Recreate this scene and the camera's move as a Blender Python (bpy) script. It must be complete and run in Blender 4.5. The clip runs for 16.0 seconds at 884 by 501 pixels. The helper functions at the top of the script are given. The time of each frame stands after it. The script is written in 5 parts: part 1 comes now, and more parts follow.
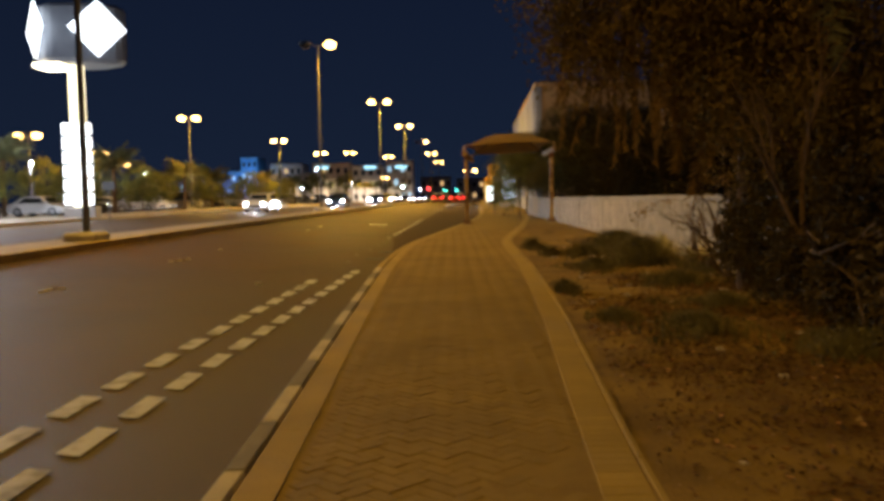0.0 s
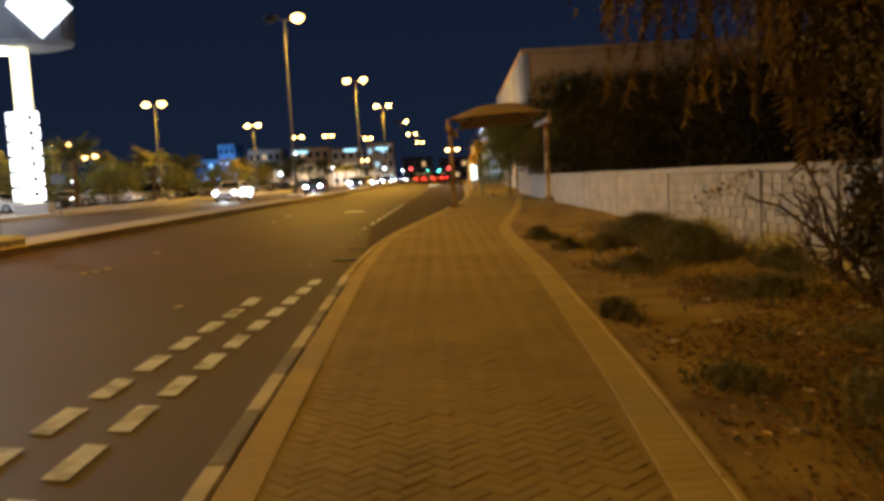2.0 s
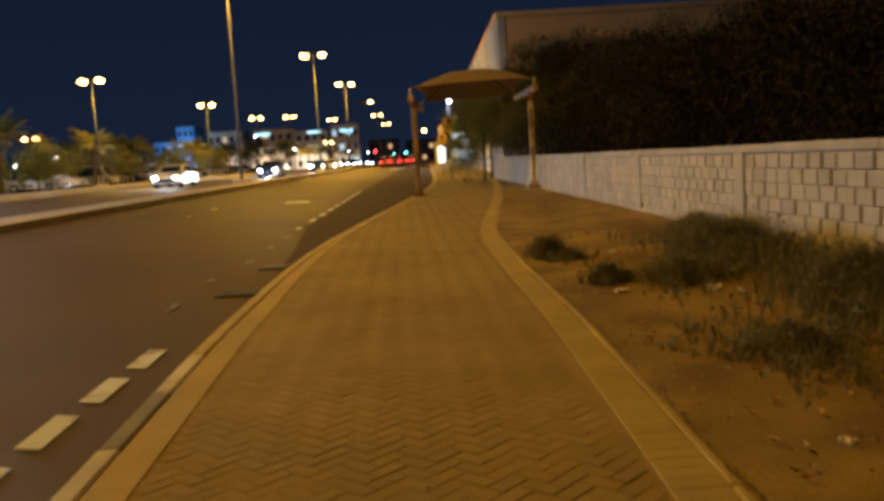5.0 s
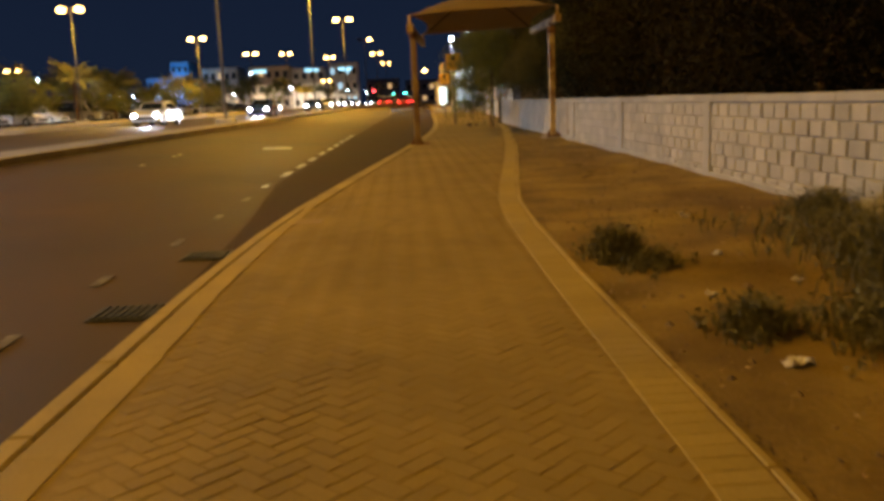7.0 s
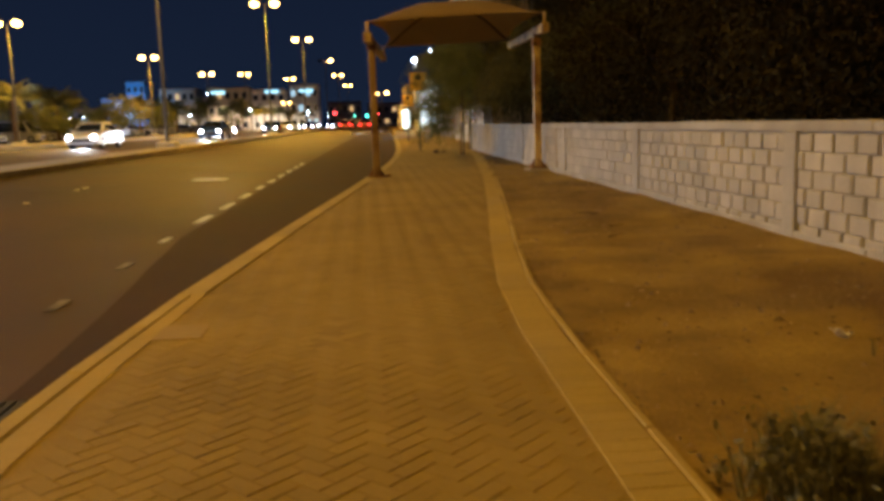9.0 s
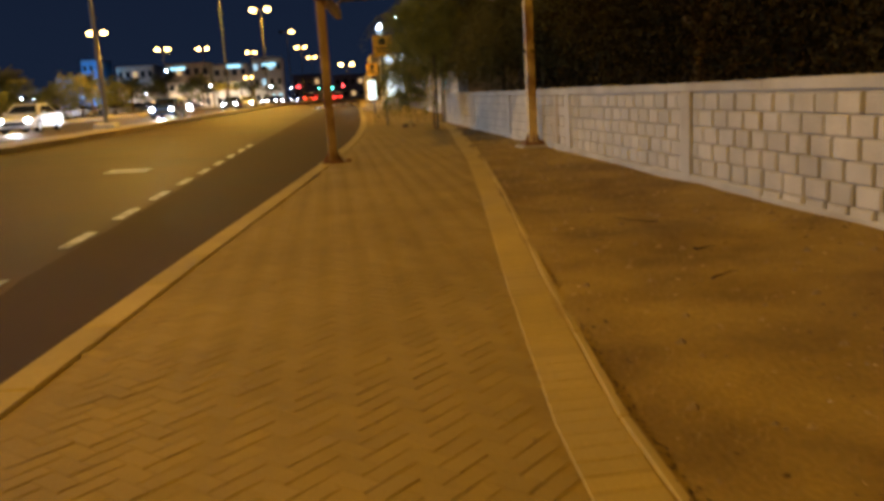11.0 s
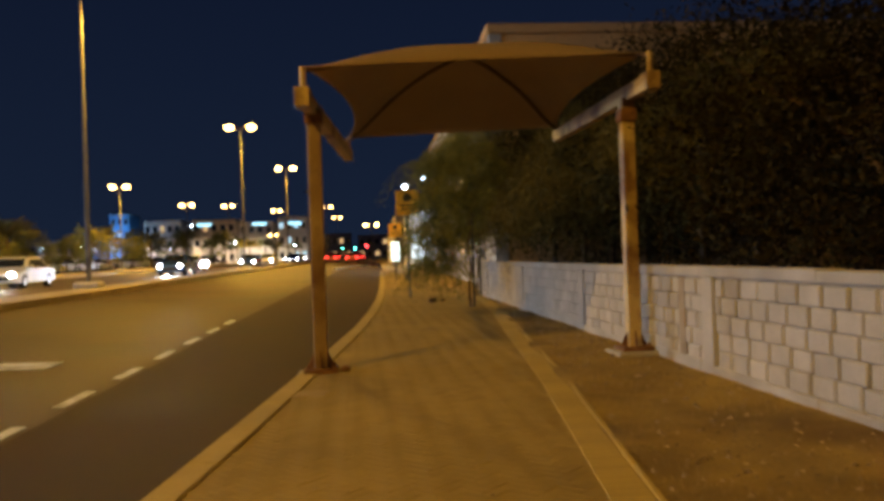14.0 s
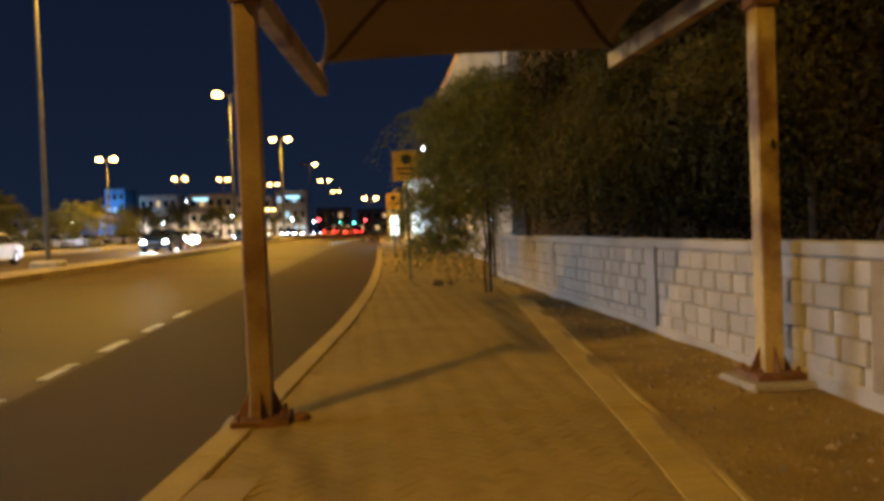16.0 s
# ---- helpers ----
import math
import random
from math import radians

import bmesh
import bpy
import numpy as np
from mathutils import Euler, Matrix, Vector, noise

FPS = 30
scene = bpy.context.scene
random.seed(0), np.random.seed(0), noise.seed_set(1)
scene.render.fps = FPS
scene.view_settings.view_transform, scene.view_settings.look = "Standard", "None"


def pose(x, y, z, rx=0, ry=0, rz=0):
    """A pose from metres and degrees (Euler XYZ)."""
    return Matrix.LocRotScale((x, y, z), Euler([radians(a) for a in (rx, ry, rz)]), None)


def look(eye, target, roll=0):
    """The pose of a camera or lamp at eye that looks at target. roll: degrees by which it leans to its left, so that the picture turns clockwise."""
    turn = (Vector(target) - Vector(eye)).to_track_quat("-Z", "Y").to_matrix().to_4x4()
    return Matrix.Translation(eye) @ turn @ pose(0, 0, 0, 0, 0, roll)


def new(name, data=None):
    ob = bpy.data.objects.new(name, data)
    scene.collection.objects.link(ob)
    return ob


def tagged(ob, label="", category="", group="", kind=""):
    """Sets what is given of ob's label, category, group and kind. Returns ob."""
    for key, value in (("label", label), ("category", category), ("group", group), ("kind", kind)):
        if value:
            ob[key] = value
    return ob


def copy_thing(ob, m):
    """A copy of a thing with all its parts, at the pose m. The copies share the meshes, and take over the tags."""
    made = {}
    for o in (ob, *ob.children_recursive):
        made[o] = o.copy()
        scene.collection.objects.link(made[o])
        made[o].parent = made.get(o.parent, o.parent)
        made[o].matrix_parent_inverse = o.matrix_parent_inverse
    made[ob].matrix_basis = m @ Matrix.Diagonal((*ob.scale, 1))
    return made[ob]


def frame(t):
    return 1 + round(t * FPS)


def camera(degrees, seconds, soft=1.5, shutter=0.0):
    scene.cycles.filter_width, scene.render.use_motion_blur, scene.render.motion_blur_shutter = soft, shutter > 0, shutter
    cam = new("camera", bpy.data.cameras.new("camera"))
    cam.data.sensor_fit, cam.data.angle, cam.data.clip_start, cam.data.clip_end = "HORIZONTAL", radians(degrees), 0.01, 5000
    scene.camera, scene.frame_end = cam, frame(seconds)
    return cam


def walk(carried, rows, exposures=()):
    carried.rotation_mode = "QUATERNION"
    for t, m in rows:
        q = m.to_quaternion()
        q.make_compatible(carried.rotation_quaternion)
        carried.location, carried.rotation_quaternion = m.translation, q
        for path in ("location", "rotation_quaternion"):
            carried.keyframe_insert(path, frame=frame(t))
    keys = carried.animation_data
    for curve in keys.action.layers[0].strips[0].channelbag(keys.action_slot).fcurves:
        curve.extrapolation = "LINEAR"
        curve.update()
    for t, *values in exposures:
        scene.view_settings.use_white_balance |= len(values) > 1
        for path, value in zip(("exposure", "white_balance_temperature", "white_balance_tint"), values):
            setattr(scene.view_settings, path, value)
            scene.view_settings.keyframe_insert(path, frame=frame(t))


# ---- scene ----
cam = camera(55.3, 16.0, soft=3.8, shutter=0.4)
METRES, EYE, TILT, LEAN, TURN = 28.0, 1.26, 0.0, 0.0, 0.7
ROWS = [
    (0.0, 0.0, 0.0, 0.0, -0.06, -3.46, 1.05),
    (0.5, -0.0016, 0.033, -0.0002, -0.7, -4.12, 1.63),
    (1.0, -0.0021, 0.0656, -0.0004, -0.89, -4.08, 2.19),
    (1.5, -0.0003, 0.0968, -0.0002, -1.16, -4.98, 2.8),
    (2.0, -0.0004, 0.1305, 0.0012, -1.25, -4.84, 3.15),
    (2.5, 0.002, 0.1627, 0.0009, -1.56, -4.83, 3.29),
    (3.0, 0.0055, 0.1971, 0.0001, -2.36, -4.8, 3.11),
    (3.5, 0.0062, 0.2299, 0.001, -2.65, -5.58, 3.04),
    (6.0, 0.0119, 0.3849, 0.0013, -4.35, -6.68, 2.85),
    (6.5, 0.0123, 0.4143, 0.0011, -3.12, -9.65, 0.94),
    (7.0, 0.0142, 0.4456, 0.002, -3.43, -10.04, 2.29),
    (7.5, 0.0148, 0.4752, 0.0024, -3.37, -9.86, 1.93),
    (8.0, 0.0156, 0.5076, 0.0016, -3.92, -11.46, 2.44),
    (8.5, 0.0179, 0.5404, 0.0019, -5.9, -7.35, 2.87),
    (9.0, 0.0204, 0.5707, 0.0028, -5.96, -8.59, 1.79),
    (11.5, 0.0338, 0.7221, 0.0021, -8.37, -10.99, 3.65),
    (12.0, 0.0365, 0.753, 0.0026, -7.98, -11.14, 0.62),
    (12.5, 0.0397, 0.7824, 0.0036, -8.95, -10.19, 3.42),
    (13.0, 0.041, 0.8131, 0.0031, -8.54, -7.54, 1.6),
    (13.5, 0.0425, 0.8431, 0.0045, -7.83, -4.5, 1.33),
    (14.0, 0.0456, 0.873, 0.0068, -6.57, 0.28, 1.88),
    (14.5, 0.0475, 0.9022, 0.0063, -6.27, 0.16, 0.37),
    (15.0, 0.0496, 0.9353, 0.0057, -6.23, 0.28, 0.33),
    (15.5, 0.0516, 0.9647, 0.0066, -6.28, 0.43, 2.15),
    (16.0, 0.0554, 0.9972, 0.0062, -6.55, -1.48, 2.14),
]
walk(cam, [(t, pose(0, 0, EYE, TILT, LEAN, TURN) @ pose(METRES * x, METRES * y, METRES * z, 90 + pitch, roll, yaw)) for t, x, y, z, yaw, pitch, roll in ROWS], [(0.0, 0.0), (16.0, 0.0)])

# ---- night sky and street lights ----
world = bpy.data.worlds.new("night_sky")
scene.world = world
world.use_nodes = True
# town glow: the sky pales a little towards the horizon
_w = world.node_tree
_tc, _xyz, _mr, _ramp = [_w.nodes.new(k) for k in ("ShaderNodeTexCoord", "ShaderNodeSeparateXYZ", "ShaderNodeMapRange", "ShaderNodeValToRGB")]
_mr.inputs[1].default_value, _mr.inputs[2].default_value = 0.0, 0.45
_ramp.color_ramp.elements[0].color, _ramp.color_ramp.elements[1].color = (0.20, 0.36, 0.82, 1), (0.08, 0.148, 0.48, 1)
_w.links.new(_tc.outputs["Generated"], _xyz.inputs[0])
_w.links.new(_xyz.outputs["Z"], _mr.inputs[0])
_w.links.new(_mr.outputs[0], _ramp.inputs["Fac"])
_w.links.new(_ramp.outputs["Color"], _w.nodes["Background"].inputs[0])
world.node_tree.nodes["Background"].inputs[1].default_value = 0.042

SODIUM = (1.0, 0.545, 0.06)


def spot(name, x, y, z, watts, colour, size=0.25, angle=170):
    d = bpy.data.lights.new(name, "SPOT")
    d.energy, d.color, d.shadow_soft_size = watts, colour, size
    d.spot_size, d.spot_blend = radians(angle), 0.4
    ob = new(name, d)
    ob.location = (x, y, z)
    return ob


def bulb(name, x, y, z, watts, colour, size=0.25):
    d = bpy.data.lights.new(name, "POINT")
    d.energy, d.color, d.shadow_soft_size = watts, colour, size
    ob = new(name, d)
    ob.location = (x, y, z)
    return ob


# median row of tall double-armed lamps: x, y of the pole
MEDIAN_LAMPS = [(-9.4, 21.6), (-8.65, 56.2), (-7.5, 90.5), (-6.6, 122), (-5.4, 158), (-4.6, 200), (-3.4, 247)]
spot("median_light", -8.6, 21.8, 13.9, 7300, SODIUM)
spot("median_light", -10.7, -10.0, 10.5, 4300, SODIUM)
spot("median_light", -6.7, 56.2, 11.1, 7000, SODIUM)
spot("median_light", -5.8, 90.5, 11.3, 12000, SODIUM)
spot("median_light", -4.9, 122, 11.4, 12000, SODIUM)
spot("roadside_light", -23.4, 82.7, 9.3, 5500, SODIUM)
spot("roadside_light", -21.6, 117, 9.3, 9000, SODIUM)
spot("roadside_light", -16.5, 185, 9.3, 30000, SODIUM)
spot("parking_light", -30.9, 66, 6.5, 900, SODIUM)
# headlamp beams of the oncoming cars: x, y, watts
for bx_, by_, bw_ in ((-14.8, 63.4, 1100), (-11.3, 81.4, 2600), (-14.0, 101.4, 3600), (-10.3, 114.4, 5000)):
    beam_ = spot("headlamp_beam", bx_, by_, 1.15, bw_, (0.74, 0.85, 1.0), 0.12, 80)
    beam_.rotation_euler = (radians(84), 0, radians(173))
# petrol station forecourt beyond the pylon
bulb("forecourt_light", -23.0, 36.0, 4.6, 5400, (0.78, 0.85, 1.0), 0.5)
bulb("forecourt_light", -33.0, 50.0, 4.6, 7500, (0.80, 0.88, 1.0), 0.5)
bulb("parking_white_light", -38.0, 76.0, 4.9, 5000, (0.85, 0.92, 1.0), 0.3)
bulb("parking_white_light", -40.0, 110.0, 4.9, 6500, (0.85, 0.92, 1.0), 0.3)
bulb("facade_flood", -63.0, 250, 5.0, 8000, (0.16, 0.42, 0.85), 0.5)
spot("villa_street_light", -28.0, 236, 10.0, 24000, (1.0, 0.80, 0.58))
spot("villa_street_light", -50.0, 240, 10.0, 16000, (1.0, 0.80, 0.58))
bulb("house_wall_light", 4.55, 55.2, 4.15, 130, (1.0, 0.55, 0.16), 0.12)
spot("shop_street_light", 5.0, 89.6, 6.4, 1500, (0.75, 0.9, 1.0))

# ---- ground heights and plan lines ----


def lerp(v, xs, ys):
    return float(np.interp(v, xs, ys))


def G(y):
    """Height of the pavement along the street."""
    return lerp(y, (-40, 5, 12, 20, 33, 60, 100, 160, 300), (0, 0, 0.06, 0.17, 0.30, 0.50, 0.70, 0.90, 1.0))


KL_Y = (-12, 3.5, 6, 8.5, 12, 15, 18, 20, 22, 25.5, 30, 33.5, 38, 41.5, 46, 52, 59, 75, 110, 160, 320)
KL_X = (-1.0, -1.09, -1.16, -1.22, -1.29, -1.34, -1.28, -1.17, -1.0, -0.58, 0.0, 0.43, 0.92, 1.2, 1.47, 1.72, 1.95, 2.4, 3.2, 4.4, 8)
KR_Y = (-12, 3.4, 6, 8.8, 12, 15, 18, 20.5, 22, 24, 28, 32, 36, 40, 44, 48, 320)
KR_X = (0.5, 0.88, 1.03, 1.2, 1.33, 1.42, 1.43, 1.47, 1.57, 1.82, 2.37, 2.88, 3.3, 3.75, 4.05, 4.12, 4.12)
WALL_X, WALL_TOP = 4.15, 1.26


def KL(y):
    return lerp(y, KL_Y, KL_X)


def KR(y):
    if y > 55:
        return KL(y) + 3.2
    return lerp(y, KR_Y, KR_X)


def KM(y):
    """Median kerb on our side."""
    return lerp(y, (-40, 23, 56.2, 90.5, 122, 158, 200, 247, 320), (-11.0, -8.7, -7.1, -6.2, -5.3, -4.1, -3.3, -2.1, 0))


def road_z(x, y):
    """Carriageway: falls gently towards the pavement."""
    return G(y) - 0.15 + 0.022 * max(0.0, min(8.0, KL(y) - x))


# ---- materials ----
MATS = {}


def nodes_of(name):
    m = bpy.data.materials.new(name)
    m.use_nodes = True
    nt = m.node_tree
    return m, nt, nt.nodes["Principled BSDF"]


def mat(name, c1, c2, scale=6.0, rough=0.85, bump=0.2, fine=60.0, metal=0.0, vary=0.0, stain=None, stain_scale=0.6, stain_amt=0.5, island=False, spec=0.4):
    """Two-scale surface: broad mottling c1 to c2, fine grain, optional stains, piece-to-piece variation and relief."""
    if name in MATS:
        return MATS[name]
    m, nt, p = nodes_of(name)
    N, L = nt.nodes, nt.links
    geo = N.new("ShaderNodeNewGeometry")
    big, small = N.new("ShaderNodeTexNoise"), N.new("ShaderNodeTexNoise")
    big.inputs["Scale"].default_value, small.inputs["Scale"].default_value = scale, fine
    big.inputs["Detail"].default_value, small.inputs["Detail"].default_value = 5, 3
    for n in (big, small):
        L.new(geo.outputs["Position"], n.inputs["Vector"])
    ramp = N.new("ShaderNodeValToRGB")
    ramp.color_ramp.elements[0].position, ramp.color_ramp.elements[1].position = 0.32, 0.68
    ramp.color_ramp.elements[0].color, ramp.color_ramp.elements[1].color = (*c1, 1), (*c2, 1)
    L.new(big.outputs["Fac"], ramp.inputs["Fac"])
    col = ramp.outputs["Color"]
    if stain:
        st = N.new("ShaderNodeTexNoise")
        st.inputs["Scale"].default_value, st.inputs["Detail"].default_value = stain_scale, 6
        L.new(geo.outputs["Position"], st.inputs["Vector"])
        sr = N.new("ShaderNodeMapRange")
        sr.inputs[1].default_value, sr.inputs[2].default_value, sr.inputs[4].default_value = 0.48, 0.66, stain_amt
        L.new(st.outputs["Fac"], sr.inputs[0])
        mx = N.new("ShaderNodeMixRGB")
        mx.inputs["Color2"].default_value = (*stain, 1)
        L.new(sr.outputs[0], mx.inputs["Fac"])
        L.new(col, mx.inputs["Color1"])
        col = mx.outputs["Color"]
    hsv = N.new("ShaderNodeHueSaturation")
    val = N.new("ShaderNodeMapRange")
    val.inputs[1].default_value, val.inputs[2].default_value = 0.25, 0.75
    val.inputs[3].default_value, val.inputs[4].default_value = 0.8, 1.2
    L.new(small.outputs["Fac"], val.inputs[0])
    if vary:
        rnd = N.new("ShaderNodeMapRange")
        rnd.inputs[3].default_value, rnd.inputs[4].default_value = 1 - vary, 1 + vary
        if island:
            L.new(geo.outputs["Random Per Island"], rnd.inputs[0])
        else:
            info = N.new("ShaderNodeObjectInfo")
            L.new(info.outputs["Random"], rnd.inputs[0])
        mul = N.new("ShaderNodeMath")
        mul.operation = "MULTIPLY"
        L.new(val.outputs[0], mul.inputs[0])
        L.new(rnd.outputs[0], mul.inputs[1])
        L.new(mul.outputs[0], hsv.inputs["Value"])
    else:
        L.new(val.outputs[0], hsv.inputs["Value"])
    L.new(col, hsv.inputs["Color"])
    L.new(hsv.outputs["Color"], p.inputs["Base Color"])
    rr = N.new("ShaderNodeMapRange")
    rr.inputs[3].default_value, rr.inputs[4].default_value = max(0.05, rough - 0.12), min(1.0, rough + 0.12)
    L.new(big.outputs["Fac"], rr.inputs[0])
    L.new(rr.outputs[0], p.inputs["Roughness"])
    p.inputs["Metallic"].default_value = metal
    p.inputs["Specular IOR Level"].default_value = spec
    if bump:
        b = N.new("ShaderNodeBump")
        b.inputs["Strength"].default_value, b.inputs["Distance"].default_value = bump, 0.02
        L.new(small.outputs["Fac"], b.inputs["Height"])
        L.new(b.outputs["Normal"], p.inputs["Normal"])
    MATS[name] = m
    return m


def glow(name, colour, strength):
    if name in MATS:
        return MATS[name]
    m, nt, p = nodes_of(name)
    p.inputs["Base Color"].default_value = (*[min(c, 0.8) for c in colour], 1)
    p.inputs["Emission Color"].default_value = (*colour, 1)
    p.inputs["Emission Strength"].default_value = strength
    MATS[name] = m
    return m


ASPHALT = mat("asphalt", (0.06, 0.034, 0.0145), (0.098, 0.056, 0.0235), 0.35, 0.66, 0.25, 120, spec=0.2, stain=(0.042, 0.030, 0.019), stain_scale=0.25, stain_amt=0.6)
ASPHALT_DARK = mat("dark_asphalt", (0.047, 0.0265, 0.0105), (0.068, 0.039, 0.0165), 0.6, 0.78, 0.3, 140, spec=0.12)
PAVER = mat("concrete_paver", (0.25, 0.172, 0.042), (0.33, 0.232, 0.06), 1.2, 0.85, 0.25, 180, vary=0.07, stain=(0.39, 0.275, 0.075), stain_scale=0.45, stain_amt=0.5)
PAVER_ISLE = mat("concrete_paver_field", (0.25, 0.172, 0.042), (0.33, 0.232, 0.06), 1.2, 0.85, 0.25, 180, vary=0.07, island=True, stain=(0.39, 0.275, 0.075), stain_scale=0.45, stain_amt=0.5)
BAND = mat("pale_border_paver", (0.37, 0.268, 0.07), (0.465, 0.34, 0.092), 1.5, 0.85, 0.2, 150, vary=0.1, stain=(0.36, 0.28, 0.16), stain_scale=0.7)
SAND = mat("joint_sand", (0.25, 0.17, 0.045), (0.33, 0.228, 0.062), 3, 0.95, 0.3, 90)
KERB_PALE = mat("worn_white_kerb_paint", (0.5, 0.44, 0.34), (0.66, 0.6, 0.48), 3, 0.75, 0.2, 90, stain=(0.3, 0.26, 0.2), stain_scale=2.5)
PAINT_KERB = mat("white_kerb_paint", (0.6, 0.6, 0.58), (0.72, 0.72, 0.7), 3, 0.7, 0.2, 90)
KERB_DARK = mat("grey_kerb_concrete", (0.2, 0.18, 0.15), (0.3, 0.27, 0.22), 3, 0.85, 0.3, 90)
KERB_SAND = mat("sandy_kerb_concrete", (0.37, 0.275, 0.085), (0.47, 0.355, 0.115), 2, 0.85, 0.3, 90, vary=0.08)
PAINT_WORN = mat("nearly_gone_road_paint", (0.10, 0.075, 0.05), (0.24, 0.2, 0.16), 6, 0.75, 0.15, 100, stain=(0.05, 0.035, 0.022), stain_scale=5.0, stain_amt=0.8)
# worn white paint; its blue tint stands in for cool light on it
PAINT = mat("cool_lit_worn_paint", (0.52, 0.55, 0.64), (0.68, 0.71, 0.80), 2.5, 0.7, 0.15, 100, stain=(0.12, 0.10, 0.08), stain_scale=4.0, stain_amt=0.7)
DIRT = mat("dry_sandy_soil", (0.168, 0.106, 0.020), (0.35, 0.235, 0.048), 1.6, 0.95, 0.55, 42, stain=(0.115, 0.062, 0.014), stain_scale=0.7, stain_amt=0.7)
BLOCK = mat("grey_concrete_block", (0.39, 0.364, 0.328), (0.51, 0.478, 0.432), 2.5, 0.9, 0.35, 110, vary=0.10)
BLOCK_ISLE = mat("grey_concrete_block_joined", (0.39, 0.364, 0.328), (0.51, 0.478, 0.432), 2.5, 0.9, 0.35, 110, vary=0.10, island=True)
MORTAR = mat("rough_mortar", (0.30, 0.27, 0.23), (0.42, 0.38, 0.33), 4, 0.95, 0.5, 70)
CEMENT = mat("cement_render", (0.38, 0.36, 0.335), (0.50, 0.475, 0.44), 1.5, 0.9, 0.3, 80, stain=(0.27, 0.23, 0.18), stain_scale=1.2)
POST_PAINT = mat("chipped_cream_steel_paint", (0.50, 0.36, 0.13), (0.60, 0.45, 0.185), 2, 0.55, 0.15, 60, stain=(0.16, 0.075, 0.03), stain_scale=2.6, stain_amt=0.9)
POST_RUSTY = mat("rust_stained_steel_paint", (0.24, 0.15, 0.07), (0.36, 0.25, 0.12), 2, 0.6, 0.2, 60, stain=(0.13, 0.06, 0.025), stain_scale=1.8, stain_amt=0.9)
RUST = mat("rusty_steel", (0.13, 0.06, 0.03), (0.24, 0.115, 0.05), 8, 0.8, 0.4, 90)
FABRIC = mat("tan_shade_fabric", (0.30, 0.22, 0.12), (0.37, 0.275, 0.152), 1.2, 0.85, 0.1, 220, stain=(0.32, 0.21, 0.1), stain_scale=0.8)
SEAM = mat("dark_seam_webbing", (0.10, 0.06, 0.03), (0.14, 0.085, 0.04), 6, 0.8, 0.1)
GALV = mat("galvanised_pole_steel", (0.09, 0.09, 0.095), (0.13, 0.13, 0.135), 3, 0.6, 0.05, 80, metal=0.2)
# light passes through the thin fabric
_nt = FABRIC.node_tree
_tr, _mx = _nt.nodes.new("ShaderNodeBsdfTranslucent"), _nt.nodes.new("ShaderNodeMixShader")
_tr.inputs["Color"].default_value, _mx.inputs[0].default_value = (0.42, 0.29, 0.15, 1), 0.16
_nt.links.new(_nt.nodes["Principled BSDF"].outputs[0], _mx.inputs[1])
_nt.links.new(_tr.outputs[0], _mx.inputs[2])
_nt.links.new(_mx.outputs[0], _nt.nodes["Material Output"].inputs["Surface"])
BLACK_STEEL = mat("dark_steel", (0.02, 0.02, 0.02), (0.04, 0.04, 0.04), 5, 0.6, 0.1)
BARK = mat("dry_bark", (0.07, 0.045, 0.025), (0.14, 0.09, 0.05), 9, 0.95, 0.6, 50)
LEAF = mat("dusty_green_leaves", (0.115, 0.125, 0.035), (0.225, 0.225, 0.062), 2.0, 0.8, 0, 40, vary=0.35, island=True, spec=0.15)
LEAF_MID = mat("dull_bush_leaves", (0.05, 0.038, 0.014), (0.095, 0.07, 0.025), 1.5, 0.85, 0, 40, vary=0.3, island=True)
LEAF_BROWN = mat("dry_brown_leaves", (0.20, 0.128, 0.042), (0.34, 0.23, 0.078), 2.0, 0.8, 0, 40, vary=0.4, island=True)
LEAF_DUSK = mat("dusty_brown_green_leaves", (0.135, 0.102, 0.031), (0.25, 0.182, 0.055), 1.2, 0.85, 0, 40, vary=0.3, island=True, spec=0.15)
# near-black base colour carries the shade of the trees behind the wall
LEAF_UNLIT = mat("dense_unlit_leaves", (0.014, 0.0118, 0.0038), (0.033, 0.025, 0.0082), 0.35, 0.95, 0, 40, vary=0.15, island=True, spec=0.08)
PALM_LEAF = mat("palm_green", (0.14, 0.15, 0.07), (0.23, 0.23, 0.11), 2.0, 0.6, 0, 30, vary=0.3, island=True)
WEED = mat("scrubby_weed", (0.13, 0.122, 0.055), (0.225, 0.205, 0.092), 2.0, 0.8, 0, 40, vary=0.3, island=True)
LEAF_OLIVE = mat("olive_feather_leaves", (0.062, 0.058, 0.016), (0.135, 0.116, 0.034), 1.2, 0.8, 0, 40, vary=0.35, island=True, spec=0.15)
# tan render, with the warm lamp light on the flank put into its colour
HOUSE_WALL = mat("lamp_warmed_tan_render", (0.56, 0.37, 0.18), (0.66, 0.45, 0.225), 0.5, 0.85, 0.1, 30, stain=(0.42, 0.3, 0.18), stain_scale=0.4)
PALE_WALL = mat("pale_painted_wall", (0.60, 0.52, 0.42), (0.70, 0.62, 0.50), 0.5, 0.85, 0.1, 30, stain=(0.5, 0.42, 0.33), stain_scale=0.3)
WHITE_WALL = mat("white_painted_wall", (0.70, 0.68, 0.64), (0.8, 0.78, 0.74), 0.5, 0.8, 0.1, 30)
BLUE_WALL = mat("blue_lit_cladding", (0.10, 0.30, 0.55), (0.14, 0.36, 0.62), 0.4, 0.6, 0.0, 20)
